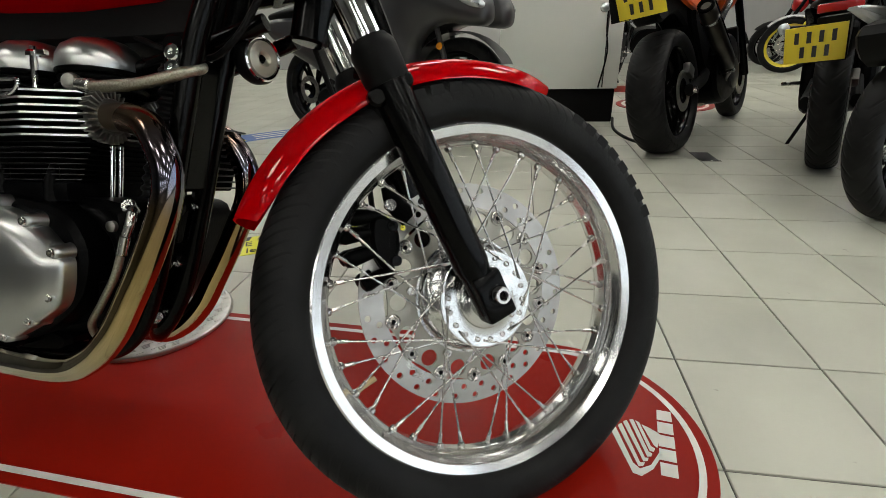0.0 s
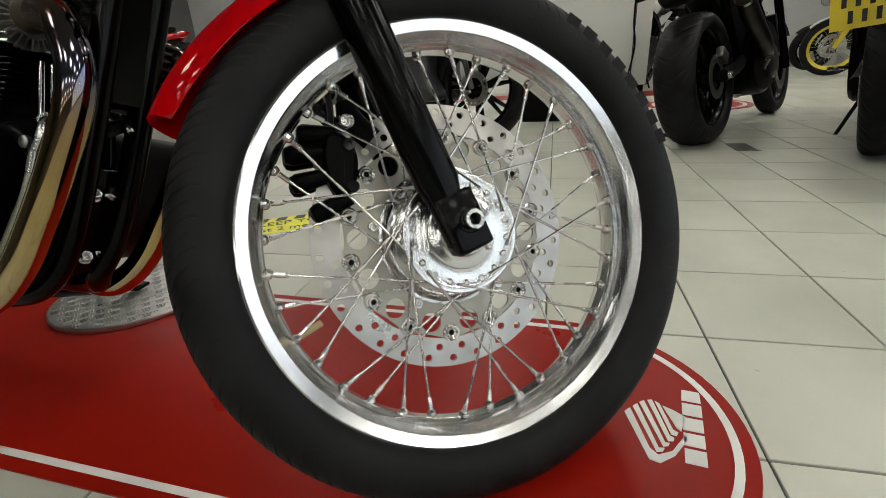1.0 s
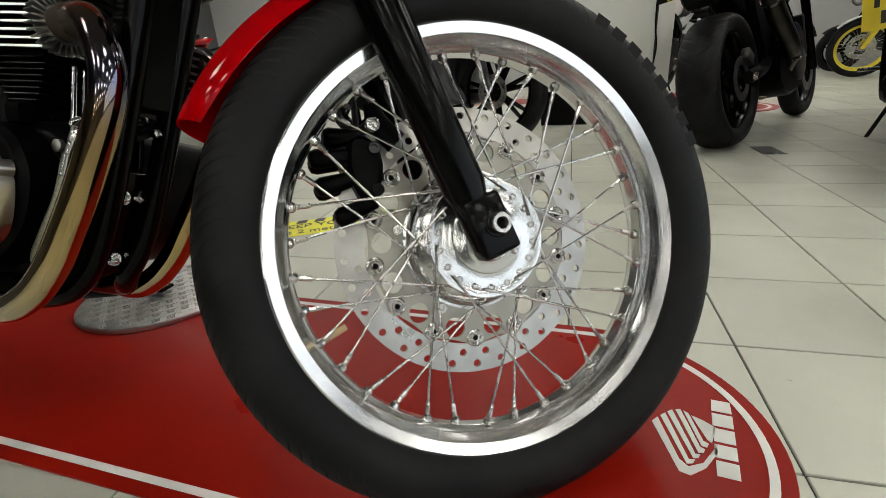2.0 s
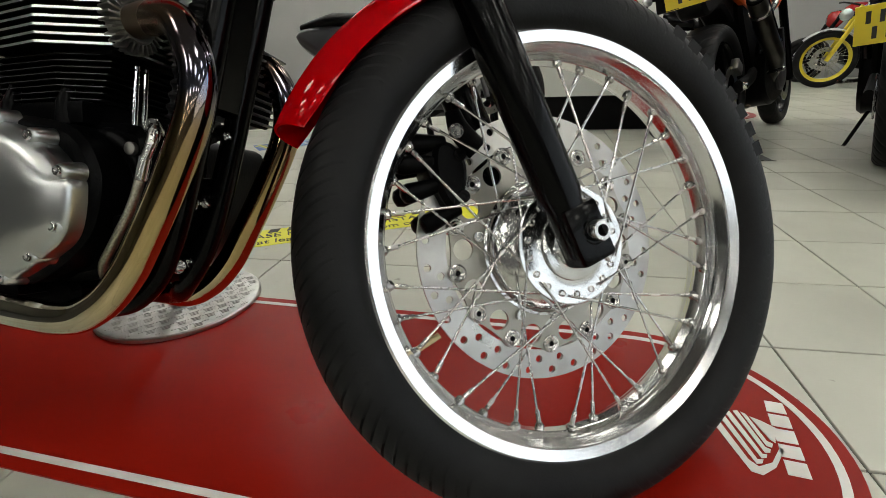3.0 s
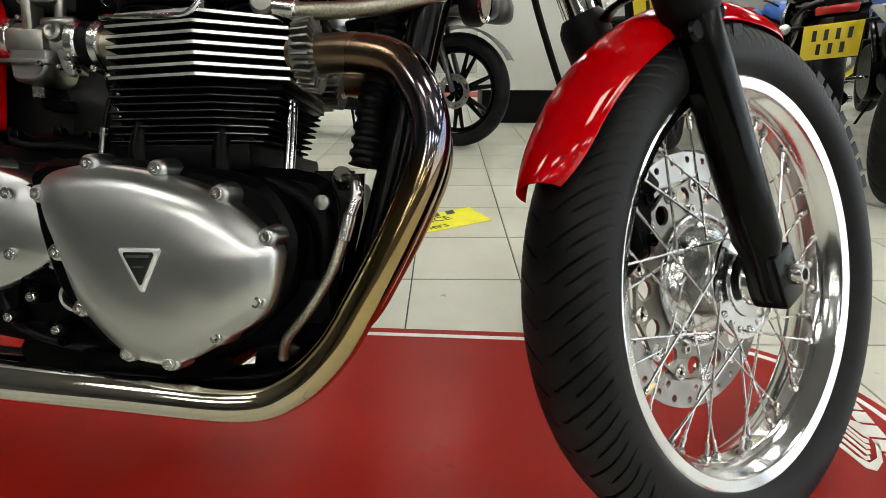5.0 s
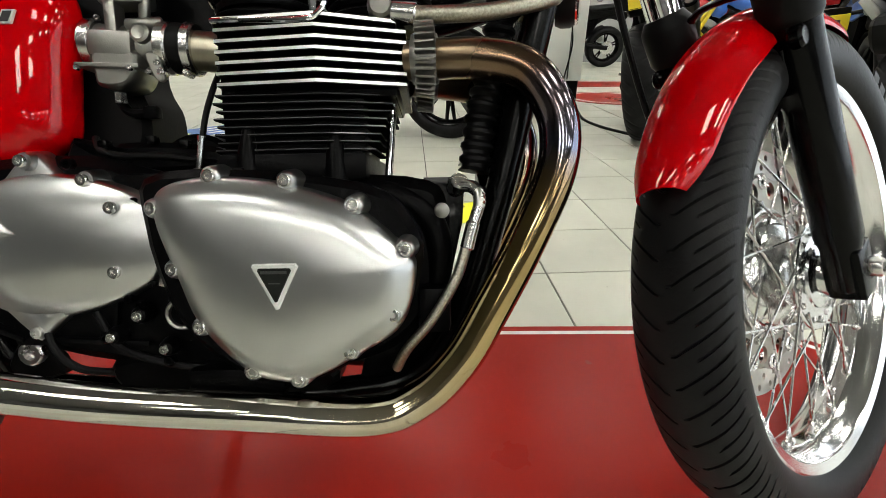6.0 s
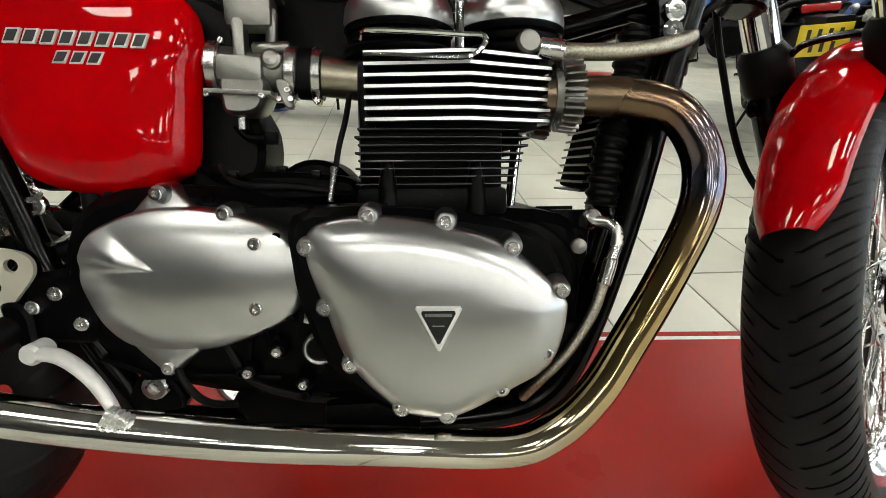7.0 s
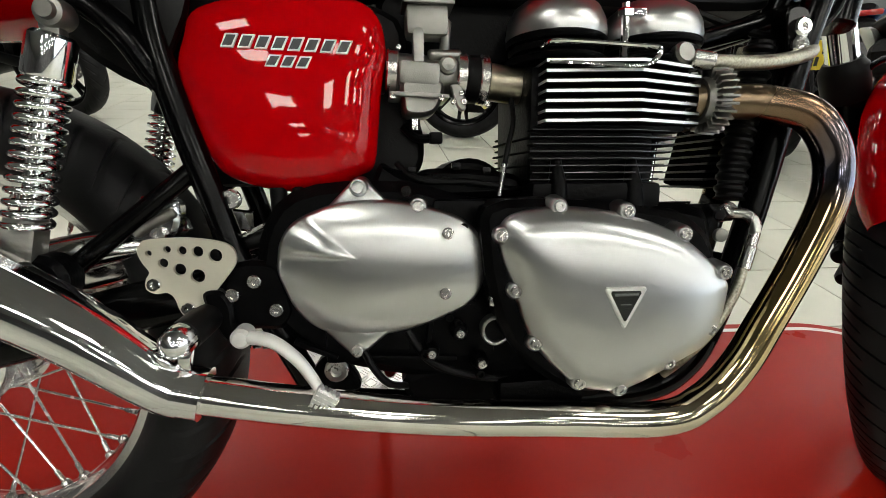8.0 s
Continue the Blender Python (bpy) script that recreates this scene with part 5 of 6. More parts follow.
part("tool_tray", Shape().add(slab(rounded([(-1.80, 0.60), (-1.79, 0.72), (-1.97, 0.72), (-1.95, 0.655), (-1.88, 0.605)], 4), -0.060, 0.060, 0.008)), BLACK_PLASTIC, moto, "black tool tray under the seat")
part("battery_box", Shape().add(box((-1.735, 0.0, 0.585), (0.16, 0.11, 0.18), None, 0.012)), BLACK_PLASTIC, moto)

# rear wheel, swing arm, shocks, chain
REAR = Matrix.Translation((-2.115, 0, 0.302)) @ axis_angle(-4.5, "Z") @ Matrix.Rotation(math.pi / 2, 4, "X")
rear = spoked_wheel("rear_wheel", moto, REAR, 0.90, 0.315, 0.138, 26, 0.055, 0.03, "polished aluminium spoked rear rim", detail=False)
part("hub", Shape().add(lathe([(0.015, 0.07), (0.03, 0.068), (0.035, 0.05), (0.062, 0.04), (0.066, 0.03), (0.05, 0.02), (0.04, 0), (0.05, -0.02), (0.066, -0.03), (0.062, -0.04), (0.03, -0.06)], 40)), ALU_RIM, rear, "polished alloy hub")
for s in (-1, 1):
    sh = Shape()
    sh.add(tube([(-1.76, s * 0.085, 0.395), (-1.90, s * 0.092, 0.365), (-2.08, s * 0.098, 0.325), (-2.18, s * 0.098, 0.312)], 0.020, 14, 5, flat=1.35))
    sh.add(box((-2.14, s * 0.099, 0.316), (0.11, 0.012, 0.05), axis_angle(6, "Y"), 0.004))
    part("swing_arm", sh, BLACK_GLOSS, moto, "black swing arm tube")
    top, bot = Vector((-1.916, s * 0.126, 0.653)), Vector((-1.972, s * 0.130, 0.410))
    d = (bot - top).normalized()
    sh = Shape()
    sh.add(tube([top + d * 0.018, top + d * 0.022, top + d * 0.056, top + d * 0.060], [0.0165, 0.0200, 0.0205, 0.0185], 24))
    sh.add(tube([top + d * 0.03, bot - d * 0.02], 0.0085, 12))
    shock = part("shock_absorber", sh, CHROME, moto, "chromed rear shock absorber")
    tn = int(12.5 * 24)
    fr = frames_along([top + d * (0.060 + 0.140 * i / tn) for i in range(tn + 1)])
    coil = [q + (a * math.cos(2 * math.pi * i / 24) + b * math.sin(2 * math.pi * i / 24)) * 0.0178 for i, (q, a, b, t) in enumerate(fr)]
    part("spring", Shape().add(tube(coil, 0.0037, 12)), CHROME, shock, "chromed coil spring", smooth=80)
    sh = Shape()
    sh.add(lathe([(0.006, -0.012), (0.0125, -0.012), (0.0145, -0.007), (0.0145, 0.007), (0.0125, 0.012), (0.0085, 0.013), (0.0075, 0.018), (0.0001, 0.018)], 24, top, (0, s, 0)))
    sh.add(box(top + d * 0.014, (0.018, 0.016, 0.022), None, 0.004))
    part("top_eye", sh, ALU_CAST, shock, "cast alloy mounting eye")
    sh = Shape()
    sh.add(box(bot - d * 0.025, (0.030, 0.026, 0.07), axis_angle(12, "Y"), 0.005))
    sh.add(lathe([(0.0001, 0.016), (0.016, 0.015), (0.018, 0.0), (0.018, -0.014)], 20, bot, (0, s, 0)))
    part("bottom_clevis", sh, ALU_CAST, shock, "cast alloy lower clevis")
    part("lower_mount", Shape().add(lathe([(0.0001, 0.012), (0.020, 0.011), (0.026, 0.004), (0.026, -0.02)], 20, bot + Vector((0.02, 0, -0.003)), (0, s, 0))), BLACK_CASE, moto)
sh = Shape()
for k in range(34):
    x = -1.70 - 0.0135 * k
    for z0, sl in ((0.345, 0.045), (0.255, 0.10)):
        sh.add(box((x, 0.07, z0 - (x + 1.70) * -sl * -1), (0.011, 0.012, 0.011), None, 0))
tagged(part("drive_chain", sh, STEEL, moto, "steel drive chain", smooth=0), kind="stuff")
part("chain_guard", Shape().add(slab([(-1.80, 0.46), (-2.1, 0.50), (-2.1, 0.47), (-1.80, 0.43)], 0.06, 0.085, 0.003)), CHROME, moto, "chromed chain guard")
sh = Shape()
sh.add(tube([(-2.10, -0.075, 0.37), (-2.0, -0.078, 0.41), (-1.93, -0.08, 0.43), (-1.86, -0.07, 0.435)], [0.03, 0.024, 0.02, 0.012], 14, 5))
sh.add(box((-1.91, -0.055, 0.418), (0.10, 0.05, 0.05), axis_angle(-14, "Y"), 0.012))
part("rear_caliper", sh, ALU_RIM, moto, "polished alloy rear brake caliper")

# bright linkage casting, brake rod and breather elbow ahead of the rear tyre
part("alloy_plate", Shape().add(slab(rounded([(-1.888, 0.447), (-1.882, 0.468), (-1.868, 0.482), (-1.858, 0.480), (-1.840, 0.448), (-1.868, 0.436)], 3), -0.050, -0.066, 0.003)), ALU_HUB, moto, "polished alloy plate ahead of the rear tyre")
link = part("linkage_casting", Shape().add(slab(rounded([(-1.881, 0.482), (-1.857, 0.486), (-1.839, 0.478), (-1.844, 0.447), (-1.862, 0.437), (-1.89, 0.44)], 4), -0.068, -0.092, 0.005)), ALU_RIM, moto, "polished alloy linkage casting")
part("casting_web", Shape().add(rod((-1.884, -0.093, 0.447), (-1.842, -0.093, 0.470), 0.006, 12, 0.002)), ALU_CAST, link)
sh = Shape()
bolt(sh, (-1.860, -0.092, 0.446), (0, -1, 0), 0.008, 0.006)
part("bolt", sh, STEEL, link)
part("brake_rod", Shape().add(rod((-1.793, -0.088, 0.434), (-1.742, -0.088, 0.459), 0.0024, 8)), STEEL, moto, "thin steel brake rod")
part("breather_elbow", Shape().add(tube([(-1.738, -0.080, 0.494), (-1.7375, -0.080, 0.458), (-1.748, -0.080, 0.442), (-1.775, -0.078, 0.433)], 0.0095, 14, 6)), RUBBER_SOFT, moto, "black rubber breather elbow")

# black air box behind the carburettor and the wiring tray under the tank
part("air_box", Shape().add(slab(rounded([(-1.69, 0.50), (-1.69, 0.69), (-1.60, 0.69), (-1.588, 0.60), (-1.572, 0.56), (-1.575, 0.515), (-1.61, 0.495)], 4), -0.040, 0.060, 0.008)), BLACK_PLASTIC, moto, "black plastic air box")
part("intake_block", Shape().add(slab(rounded([(-1.61, 0.640), (-1.61, 0.735), (-1.455, 0.735), (-1.450, 0.675), (-1.47, 0.640)], 4), -0.012, 0.060, 0.008)), BLACK_CASE, moto, "black intake block behind the carburettor")
part("wiring_tray", Shape().add(slab(rounded([(-1.60, 0.725), (-1.62, 0.80), (-1.14, 0.80), (-1.115, 0.735), (-1.16, 0.715), (-1.40, 0.715)], 4), -0.045, 0.045, 0.008)), BLACK_PLASTIC, moto, "black wiring tray under the tank")

# sump between the cradle rails
part("sump", Shape().add(slab(rounded([(-1.36, 0.262), (-1.38, 0.222), (-1.52, 0.216), (-1.585, 0.232), (-1.60, 0.275), (-1.50, 0.285)], 4), -0.105, 0.06, 0.008)), BLACK_CASE, moto, "black sump")
# starter housing seen behind the carburettor
part("starter_housing", Shape().add(lathe([(0.0001, -0.08), (0.046, -0.08), (0.050, -0.075), (0.050, 0.02), (0.044, 0.026), (0.0001, 0.026)], 28, (-1.515, -0.02, 0.478), (0, -1, 0))), BLACK_CASE, moto, "round black starter housing")
part("breather_box", Shape().add(slab(rounded([(-1.625, 0.52), (-1.60, 0.507), (-1.585, 0.508), (-1.57, 0.514), (-1.52, 0.513), (-1.475, 0.508), (-1.462, 0.498), (-1.47, 0.484), (-1.62, 0.484)], 4), -0.092, 0.03, 0.006)), BLACK_CASE, moto, "black breather box")
part("wiring_loom", Shape().add(tube([(-1.606, -0.080, 0.520), (-1.592, -0.094, 0.506), (-1.57, -0.097, 0.500), (-1.53, -0.098, 0.499), (-1.49, -0.095, 0.494)], 0.0040, 10, 6)), BLACK_PLASTIC, moto, "black taped wiring loom")
for x, z in ((-1.590, 0.512), (-1.540, 0.516), (-1.505, 0.511)):
    part("box_clip", Shape().add(box((x, -0.090, z), (0.010, 0.012, 0.009), None, 0.002)), BLACK_GLOSS, moto)

# rider controls on the right: heel plate, peg, brake pedal
HY = -0.118
heel = [(-1.872, 0.432), (-1.868, 0.440), (-1.860, 0.4435), (-1.824, 0.4445), (-1.795, 0.4405), (-1.782, 0.4350), (-1.777, 0.426), (-1.778, 0.416), (-1.786, 0.404), (-1.808, 0.377), (-1.813, 0.368), (-1.821, 0.362), (-1.830, 0.362), (-1.836, 0.369), (-1.840, 0.382), (-1.847, 0.388), (-1.857, 0.387), (-1.866, 0.392), (-1.866, 0.402), (-1.862, 0.410), (-1.868, 0.420)]
holes = [circle2(x, z, r, 14) for x, z, r in ((-1.861, 0.4295, 0.0032), (-1.843, 0.4330, 0.0036), (-1.829, 0.4315, 0.0045), (-1.814, 0.4300, 0.0056), (-1.797, 0.4255, 0.0068), (-1.848, 0.4190, 0.0050), (-1.8325, 0.4120, 0.0062), (-1.8155, 0.4045, 0.0072))]
hp = part("heel_plate", Shape().add(pierced(rounded(heel, 3), holes, HY, HY + 0.005, lambda x, z, h: (x, h, z))), CREAM_PLATE, moto, "pale satin heel plate drilled with round holes", smooth=20)
sh = Shape()
for x, z in ((-1.857, 0.3975), (-1.826, 0.371)):
    sh = Shape()
    bolt(sh, (x, HY - 0.0005, z), (0, -1, 0), 0.0066, 0.006)
    part("plate_bolt", sh, CHROME, hp)
sh = Shape()
sh.add(tube([(-1.805, -0.110, 0.362), (-1.812, -0.135, 0.358), (-1.818, -0.158, 0.353)], [0.014, 0.0165, 0.0165], 18))
peg = part("footpeg", sh, RUBBER_SOFT, moto, "black rubber footpeg with chromed end")
part("peg_end", Shape().add(lathe([(0.0150, 0.0), (0.0160, 0.004), (0.0163, 0.012), (0.0148, 0.021), (0.0105, 0.027), (0.005, 0.030), (0.0001, 0.0305)], 28, (-1.818, -0.155, 0.3535), (-0.25, -1, -0.2))), ALU_RIM, peg, "polished alloy peg end")
sh = Shape()
sh.add(slab(rounded([(-1.812, 0.385), (-1.795, 0.388), (-1.784, 0.374), (-1.782, 0.352), (-1.775, 0.340), (-1.790, 0.332), (-1.800, 0.345), (-1.806, 0.36)], 4), -0.122, -0.098, 0.004))
part("peg_bracket", sh, BLACK_CASE, peg)
sh = Shape()
sh.add(lathe([(0.0001, 0.011), (0.0075, 0.010), (0.0105, 0.006), (0.0105, -0.014)], 24, (-1.770, -0.140, 0.344), (0, -1, 0)))
sh.add(tube([(-1.770, -0.140, 0.344), (-1.741, -0.148, 0.341), (-1.716, -0.153, 0.323), (-1.700, -0.157, 0.302), (-1.692, -0.160, 0.288)], [0.0085, 0.0080, 0.0074, 0.0068, 0.0060], 16, 8, flat=0.85))
ped = part("brake_pedal", sh, EMBLEM, moto, "pale satin alloy brake pedal")
sh = Shape()
pm = Matrix.Translation((-1.689, -0.168, 0.281)) @ axis_angle(32, "Y")
sh.add(box((0, 0, 0), (0.024, 0.012, 0.025), None, 0.002), m=pm)
for i in range(5):
    for j in range(5):
        sh.add(box((-0.0096 + 0.0048 * i, -0.0068, -0.0096 + 0.0048 * j), (0.0031, 0.0026, 0.0031), None, 0), m=pm)
        sh.add(box((-0.0096 + 0.0048 * i, -0.0045 + 0.0022 * j, 0.0132), (0.0031, 0.0013, 0.0022), None, 0), m=pm)
part("pedal_pad", sh, FIN_EDGE, ped, "ribbed alloy pedal pad", smooth=0)
sh = Shape()
sh.add(slab(rounded([(-1.786, 0.412), (-1.742, 0.414), (-1.728, 0.385), (-1.722, 0.360), (-1.735, 0.342), (-1.760, 0.342), (-1.795, 0.345), (-1.798, 0.365)], 4), -0.112, -0.07, 0.005))
mp_ = part("pivot_plate", sh, BLACK_CASE, moto)
for x, z in ((-1.761, 0.396), (-1.740, 0.364), (-1.784, 0.382)):
    sh = Shape()
    bolt(sh, (x, -0.112, z), (0, -1, 0), 0.0075, 0.007)
    part("bolt", sh, STEEL, mp_)
sh = Shape()
sh.add(slab(rounded([(-1.713, 0.262), (-1.700, 0.298), (-1.684, 0.304), (-1.668, 0.296), (-1.655, 0.262)], 4), -0.104, -0.085, 0.003))
lug = part("cradle_lug", sh, BLACK_CASE, moto, "black cradle lug")
sh = Shape()
bolt(sh, (-1.680, -0.104, 0.290), (0, -1, 0), 0.0135, 0.009)
part("bolt", sh, STEEL, lug)
# side stand on the far side
sh = Shape()
stand_foot = BIKE.inverted() @ Vector((-1.60, -0.24, 0.020))
sh.add(tube([(-1.62, 0.09, 0.25), (-1.615, 0.14, 0.18), tuple(stand_foot)], 0.011, 12, 4))
sh.add(box(tuple(stand_foot), (0.05, 0.04, 0.008), axis_angle(LEAN_DEG, "X"), 0.002))
part("side_stand", sh, BLACK_GLOSS, moto, "black side stand leg")
# loose cables beside the steering head
part("cable", Shape().add(tube([(-1.00, -0.05, 0.82), (-1.06, -0.075, 0.70), (-1.14, -0.06, 0.68), (-1.30, -0.03, 0.74)], 0.005, 8, 8)), BLACK_PLASTIC, moto)

# horn beside the steering head
horn = Shape()
horn.add(lathe([(0.0001, 0.0), (0.034, 0.0), (0.037, 0.006), (0.037, 0.018), (0.033, 0.024), (0.0001, 0.022)], 36, (-1.080, -0.004, 0.690), (0.95, -0.30, -0.05)))
horn_ob = part("horn", horn, BLACK_PLASTIC, moto, "round horn with pale centre")
part("horn_face", Shape().add(lathe([(0.027, 0.0235), (0.026, 0.027), (0.012, 0.0285), (0.0075, 0.025), (0.0060, 0.021), (0.0001, 0.021)], 32, (-1.080, -0.004, 0.690), (0.95, -0.30, -0.05))), CREAM_PLATE, horn_ob, "pale cream horn face")
part("horn_rim", Shape().add(lathe([(0.033, 0.022), (0.0335, 0.026), (0.031, 0.0275), (0.0285, 0.026), (0.028, 0.022)], 36, (-1.080, -0.004, 0.690), (0.95, -0.30, -0.05))), CHROME, horn_ob, "chromed horn rim")
part("horn_nut", Shape().add(lathe([(0.0001, 0.0265), (0.004, 0.0265), (0.0045, 0.022)], 6, (-1.080, -0.004, 0.690), (0.95, -0.30, -0.05))), BLACK_PLASTIC, horn_ob)
for zs in (0.056, -0.070):
    part("fork_shroud", Shape().add(tube([leg_point(0.345, zs) + Vector((0.021, 0.004, 0)), leg_point(0.40, zs) + Vector((0.026, 0, 0)), leg_point(0.50, zs) + Vector((0.026, 0, 0))], 0.0085, 10, 4, flat=1.8)), BLACK_GLOSS, moto, "black fork brace", m=WHEEL)


# ---- other machines standing in the showroom ----
def road_wheel(name, parent, at, R, w, rim_mat, arms=5, wire=False, disc_side=-1, disc_r=0.11, slots=18):
    """A wheel with its tyre, arms or wire spokes, hub and brake disc."""
    m = Matrix.Translation(at) @ Matrix.Rotation(math.pi / 2, 4, "X")
    rim_r = R - 0.105 if w > 0.14 else R - 0.085
    hw = w * 0.36
    rim = part(name, Shape().add(lathe([(rim_r, hw), (rim_r + 0.008, hw + 0.004), (rim_r + 0.010, hw), (rim_r - 0.004, hw * 0.4), (rim_r - 0.012, 0), (rim_r - 0.004, -hw * 0.4), (rim_r + 0.010, -hw), (rim_r + 0.008, -hw - 0.004), (rim_r, -hw), (rim_r - 0.020, -hw * 0.5), (rim_r - 0.026, 0), (rim_r - 0.020, hw * 0.5)], 60, closed=True)), rim_mat, parent, "wheel rim", m=m)
    part("tyre", tyre_shape(R, w, rim_r, 360, 34, slots, 0.35, 0.003), RUBBER, rim, "black road tyre", smooth=50)
    part("hub", Shape().add(lathe([(0.012, 0.05), (0.03, 0.048), (0.04, 0.02), (0.04, -0.02), (0.03, -0.048), (0.012, -0.05)], 24)), rim_mat if not wire else ALU_CAST, rim)
    if wire:
        sh = Shape()
        for i in range(32):
            a = 2 * math.pi * i / 32
            h = a + (0.8 if i % 4 < 2 else -0.8)
            s = 0.03 if i % 2 else -0.03
            sh.add(tube([(0.035 * math.cos(h), 0.035 * math.sin(h), s), ((rim_r - 0.02) * math.cos(a), (rim_r - 0.02) * math.sin(a), 0)], 0.0022, 6))
        tagged(part("spokes", sh, STEEL, rim, "steel wire spokes"), kind="stuff")
    else:
        for i in range(arms):
            a = 2 * math.pi * i / arms + 0.3
            for da in (-0.12, 0.12):
                part("arm", Shape().add(tube([(0.03 * math.cos(a), 0.03 * math.sin(a), 0), ((rim_r - 0.012) * math.cos(a + da), (rim_r - 0.012) * math.sin(a + da), 0)], [0.018, 0.011], 8)), rim_mat, rim)
    hl = [circle2(0, 0, disc_r * 0.62, 32)] + [circle2(disc_r * 0.84 * math.cos(a), disc_r * 0.84 * math.sin(a), disc_r * 0.05, 8) for a in np.linspace(0, 2 * np.pi, 18, endpoint=False)]
    z = -disc_side * (w / 2 + 0.004)
    dsc = part("brake_disc", Shape().add(pierced(circle2(0, 0, disc_r, 48), hl, z - 0.002, z + 0.002, ring_place)), DISC_STEEL, rim, "drilled brake disc")
    return rim


def plate_board(parent, m, w=0.228, h=0.150):
    """A yellow rear board; its characters are plain bars."""
    pl = part("number_plate", Shape().add(box((0, 0, 0), (w, 0.004, h), None, 0.0015)), PLATE_YELLOW, parent, "yellow rear plate with dark bars", m=m)
    for k, (zz, n) in enumerate(((h * 0.20, 4), (-h * 0.20, 3))):
        for i in range(n):
            part("dark_bar", Shape().add(box(((i - (n - 1) / 2) * w * 0.20, -0.003, zz), (w * 0.075, 0.0012, h * 0.31))), PRINT_BLACK, pl, smooth=0)
    return pl


def upright(contact, heading, lean):
    return Matrix.Translation((*contact, FLOOR_Z)) @ axis_angle(heading, "Z") @ axis_angle(-lean, "X")


def tail_plate_pose(x, y, z, tilt=18):
    return Matrix.Translation((x, y, z)) @ axis_angle(-90, "Z") @ axis_angle(tilt, "X")


def side_stand(parent, x, lean):
    part("side_stand", Shape().add(tube([(x, 0.08, 0.26), (x - 0.02, 0.14, 0.14), (x - 0.05, 0.20 + 0.15 * math.sin(radians(lean)), -0.20 * math.sin(radians(lean)) + 0.006)], 0.010, 8, 4)), BLACK_PLASTIC, parent, "black side stand")


def fork_pair(parent, x, z, top, gap, r, mt, rake=0.42):
    for s in (-1, 1):
        part("fork_leg", Shape().add(tube([(x, s * gap, z), (x - rake * (top - z), s * gap, top)], r, 12)), mt, parent, "fork leg")


def parked_bike(name, label, contact, heading, lean, body, R=0.315, rear_w=0.18, base=1.42, rims=BLACK_GLOSS, front_rims=None, wire=False, plate=None, board=(0.228, 0.150), can=None, tail_z=0.78, front_R=0.305, front_w=0.12, body2=BLACK_PLASTIC, lamps=True, fender=BLACK_PLASTIC):
    b = thing(name, upright(contact, heading, lean), label, "motorcycle")
    road_wheel("rear_wheel", b, (0, 0, R), R, rear_w, rims, wire=wire)
    road_wheel("front_wheel", b, (base, 0, front_R), front_R, front_w, front_rims or rims, wire=wire, disc_r=0.145)
    for s in (-1, 1):
        part("swing_arm", Shape().add(tube([(0.0, s * (rear_w / 2 + 0.035), R), (0.25, s * (rear_w / 2 + 0.03), R + 0.03), (0.48, s * 0.09, R + 0.07)], 0.026, 10, 4, flat=1.3)), BLACK_PLASTIC, b, "black swing arm")
    part("axle_nut", Shape().add(lathe([(0.0001, 0.02), (0.016, 0.018), (0.020, 0.0)], 12, (0, -rear_w / 2 - 0.06, R), (0, -1, 0))), STEEL, b)
    part("rear_caliper", Shape().add(box((0.07, -rear_w / 2 - 0.012, R + 0.10), (0.09, 0.04, 0.06), axis_angle(30, "Y"), 0.01)), ALU_CAST, b, "rear brake caliper")
    eng = Shape()
    eng.add(slab(rounded([(0.42, 0.30), (0.46, 0.52), (0.62, 0.60), (0.88, 0.58), (0.98, 0.42), (0.90, 0.24), (0.60, 0.19)], 4), -0.16, 0.16, 0.02))
    part("engine", eng, BLACK_CASE, b, "black engine block")
    part("engine_cover", Shape().add(dome(circle2(0.78, 0.36, 0.10, 24), [(0, -0.15), (0, -0.175), (0.2, -0.185), (0.6, -0.188)])), GREY_PLASTIC, b)
    part("shock_tower", Shape().add(slab(rounded([(0.20, tail_z - 0.04), (0.30, 0.52), (0.40, 0.40), (0.52, 0.40), (0.56, 0.72), (0.46, tail_z + 0.02)], 4), -0.11, 0.11, 0.02)), BLACK_MATT, b, "black inner fairing")
    for s in (-1, 1):
        part("foot_peg", Shape().add(rod((0.50, s * 0.15, 0.38), (0.46, s * 0.25, 0.385), 0.011, 10, 0.003)), STEEL, b)
        part("peg_hanger", Shape().add(slab(rounded([(0.44, 0.36), (0.52, 0.36), (0.58, 0.50), (0.56, 0.60), (0.50, 0.50)], 3), s * 0.14, s * 0.155, 0.003)), ALU_CAST, b, "alloy peg hanger")
    part("sprocket", Shape().add(lathe([(0.035, 0.0), (0.100, 0.0), (0.104, 0.004), (0.100, 0.008), (0.035, 0.008)], 30, (0, rear_w / 2 + 0.008, R), (0, 1, 0), closed=True)), STEEL, b, "steel rear sprocket")
    part("radiator", Shape().add(box((1.0, 0, 0.52), (0.05, 0.30, 0.24), axis_angle(-15, "Y"), 0.01)), BLACK_PLASTIC, b)
    for s in (-1, 1):
        part("frame_spar", Shape().add(tube([(0.45, s * 0.13, 0.48), (0.55, s * 0.15, 0.68), (0.85, s * 0.13, 0.80), (1.10, s * 0.05, 0.90)], 0.022, 10, 5)), BLACK_GLOSS, b)
    tank = [[(x, wd * math.cos(a), zc + hh * math.sin(a)) for a in np.linspace(0, 2 * np.pi, 20, endpoint=False)] for x, wd, zc, hh in ((0.50, 0.06, 0.86, 0.05), (0.60, 0.13, 0.90, 0.11), (0.80, 0.16, 0.93, 0.14), (1.0, 0.13, 0.95, 0.12), (1.08, 0.05, 0.96, 0.05))]
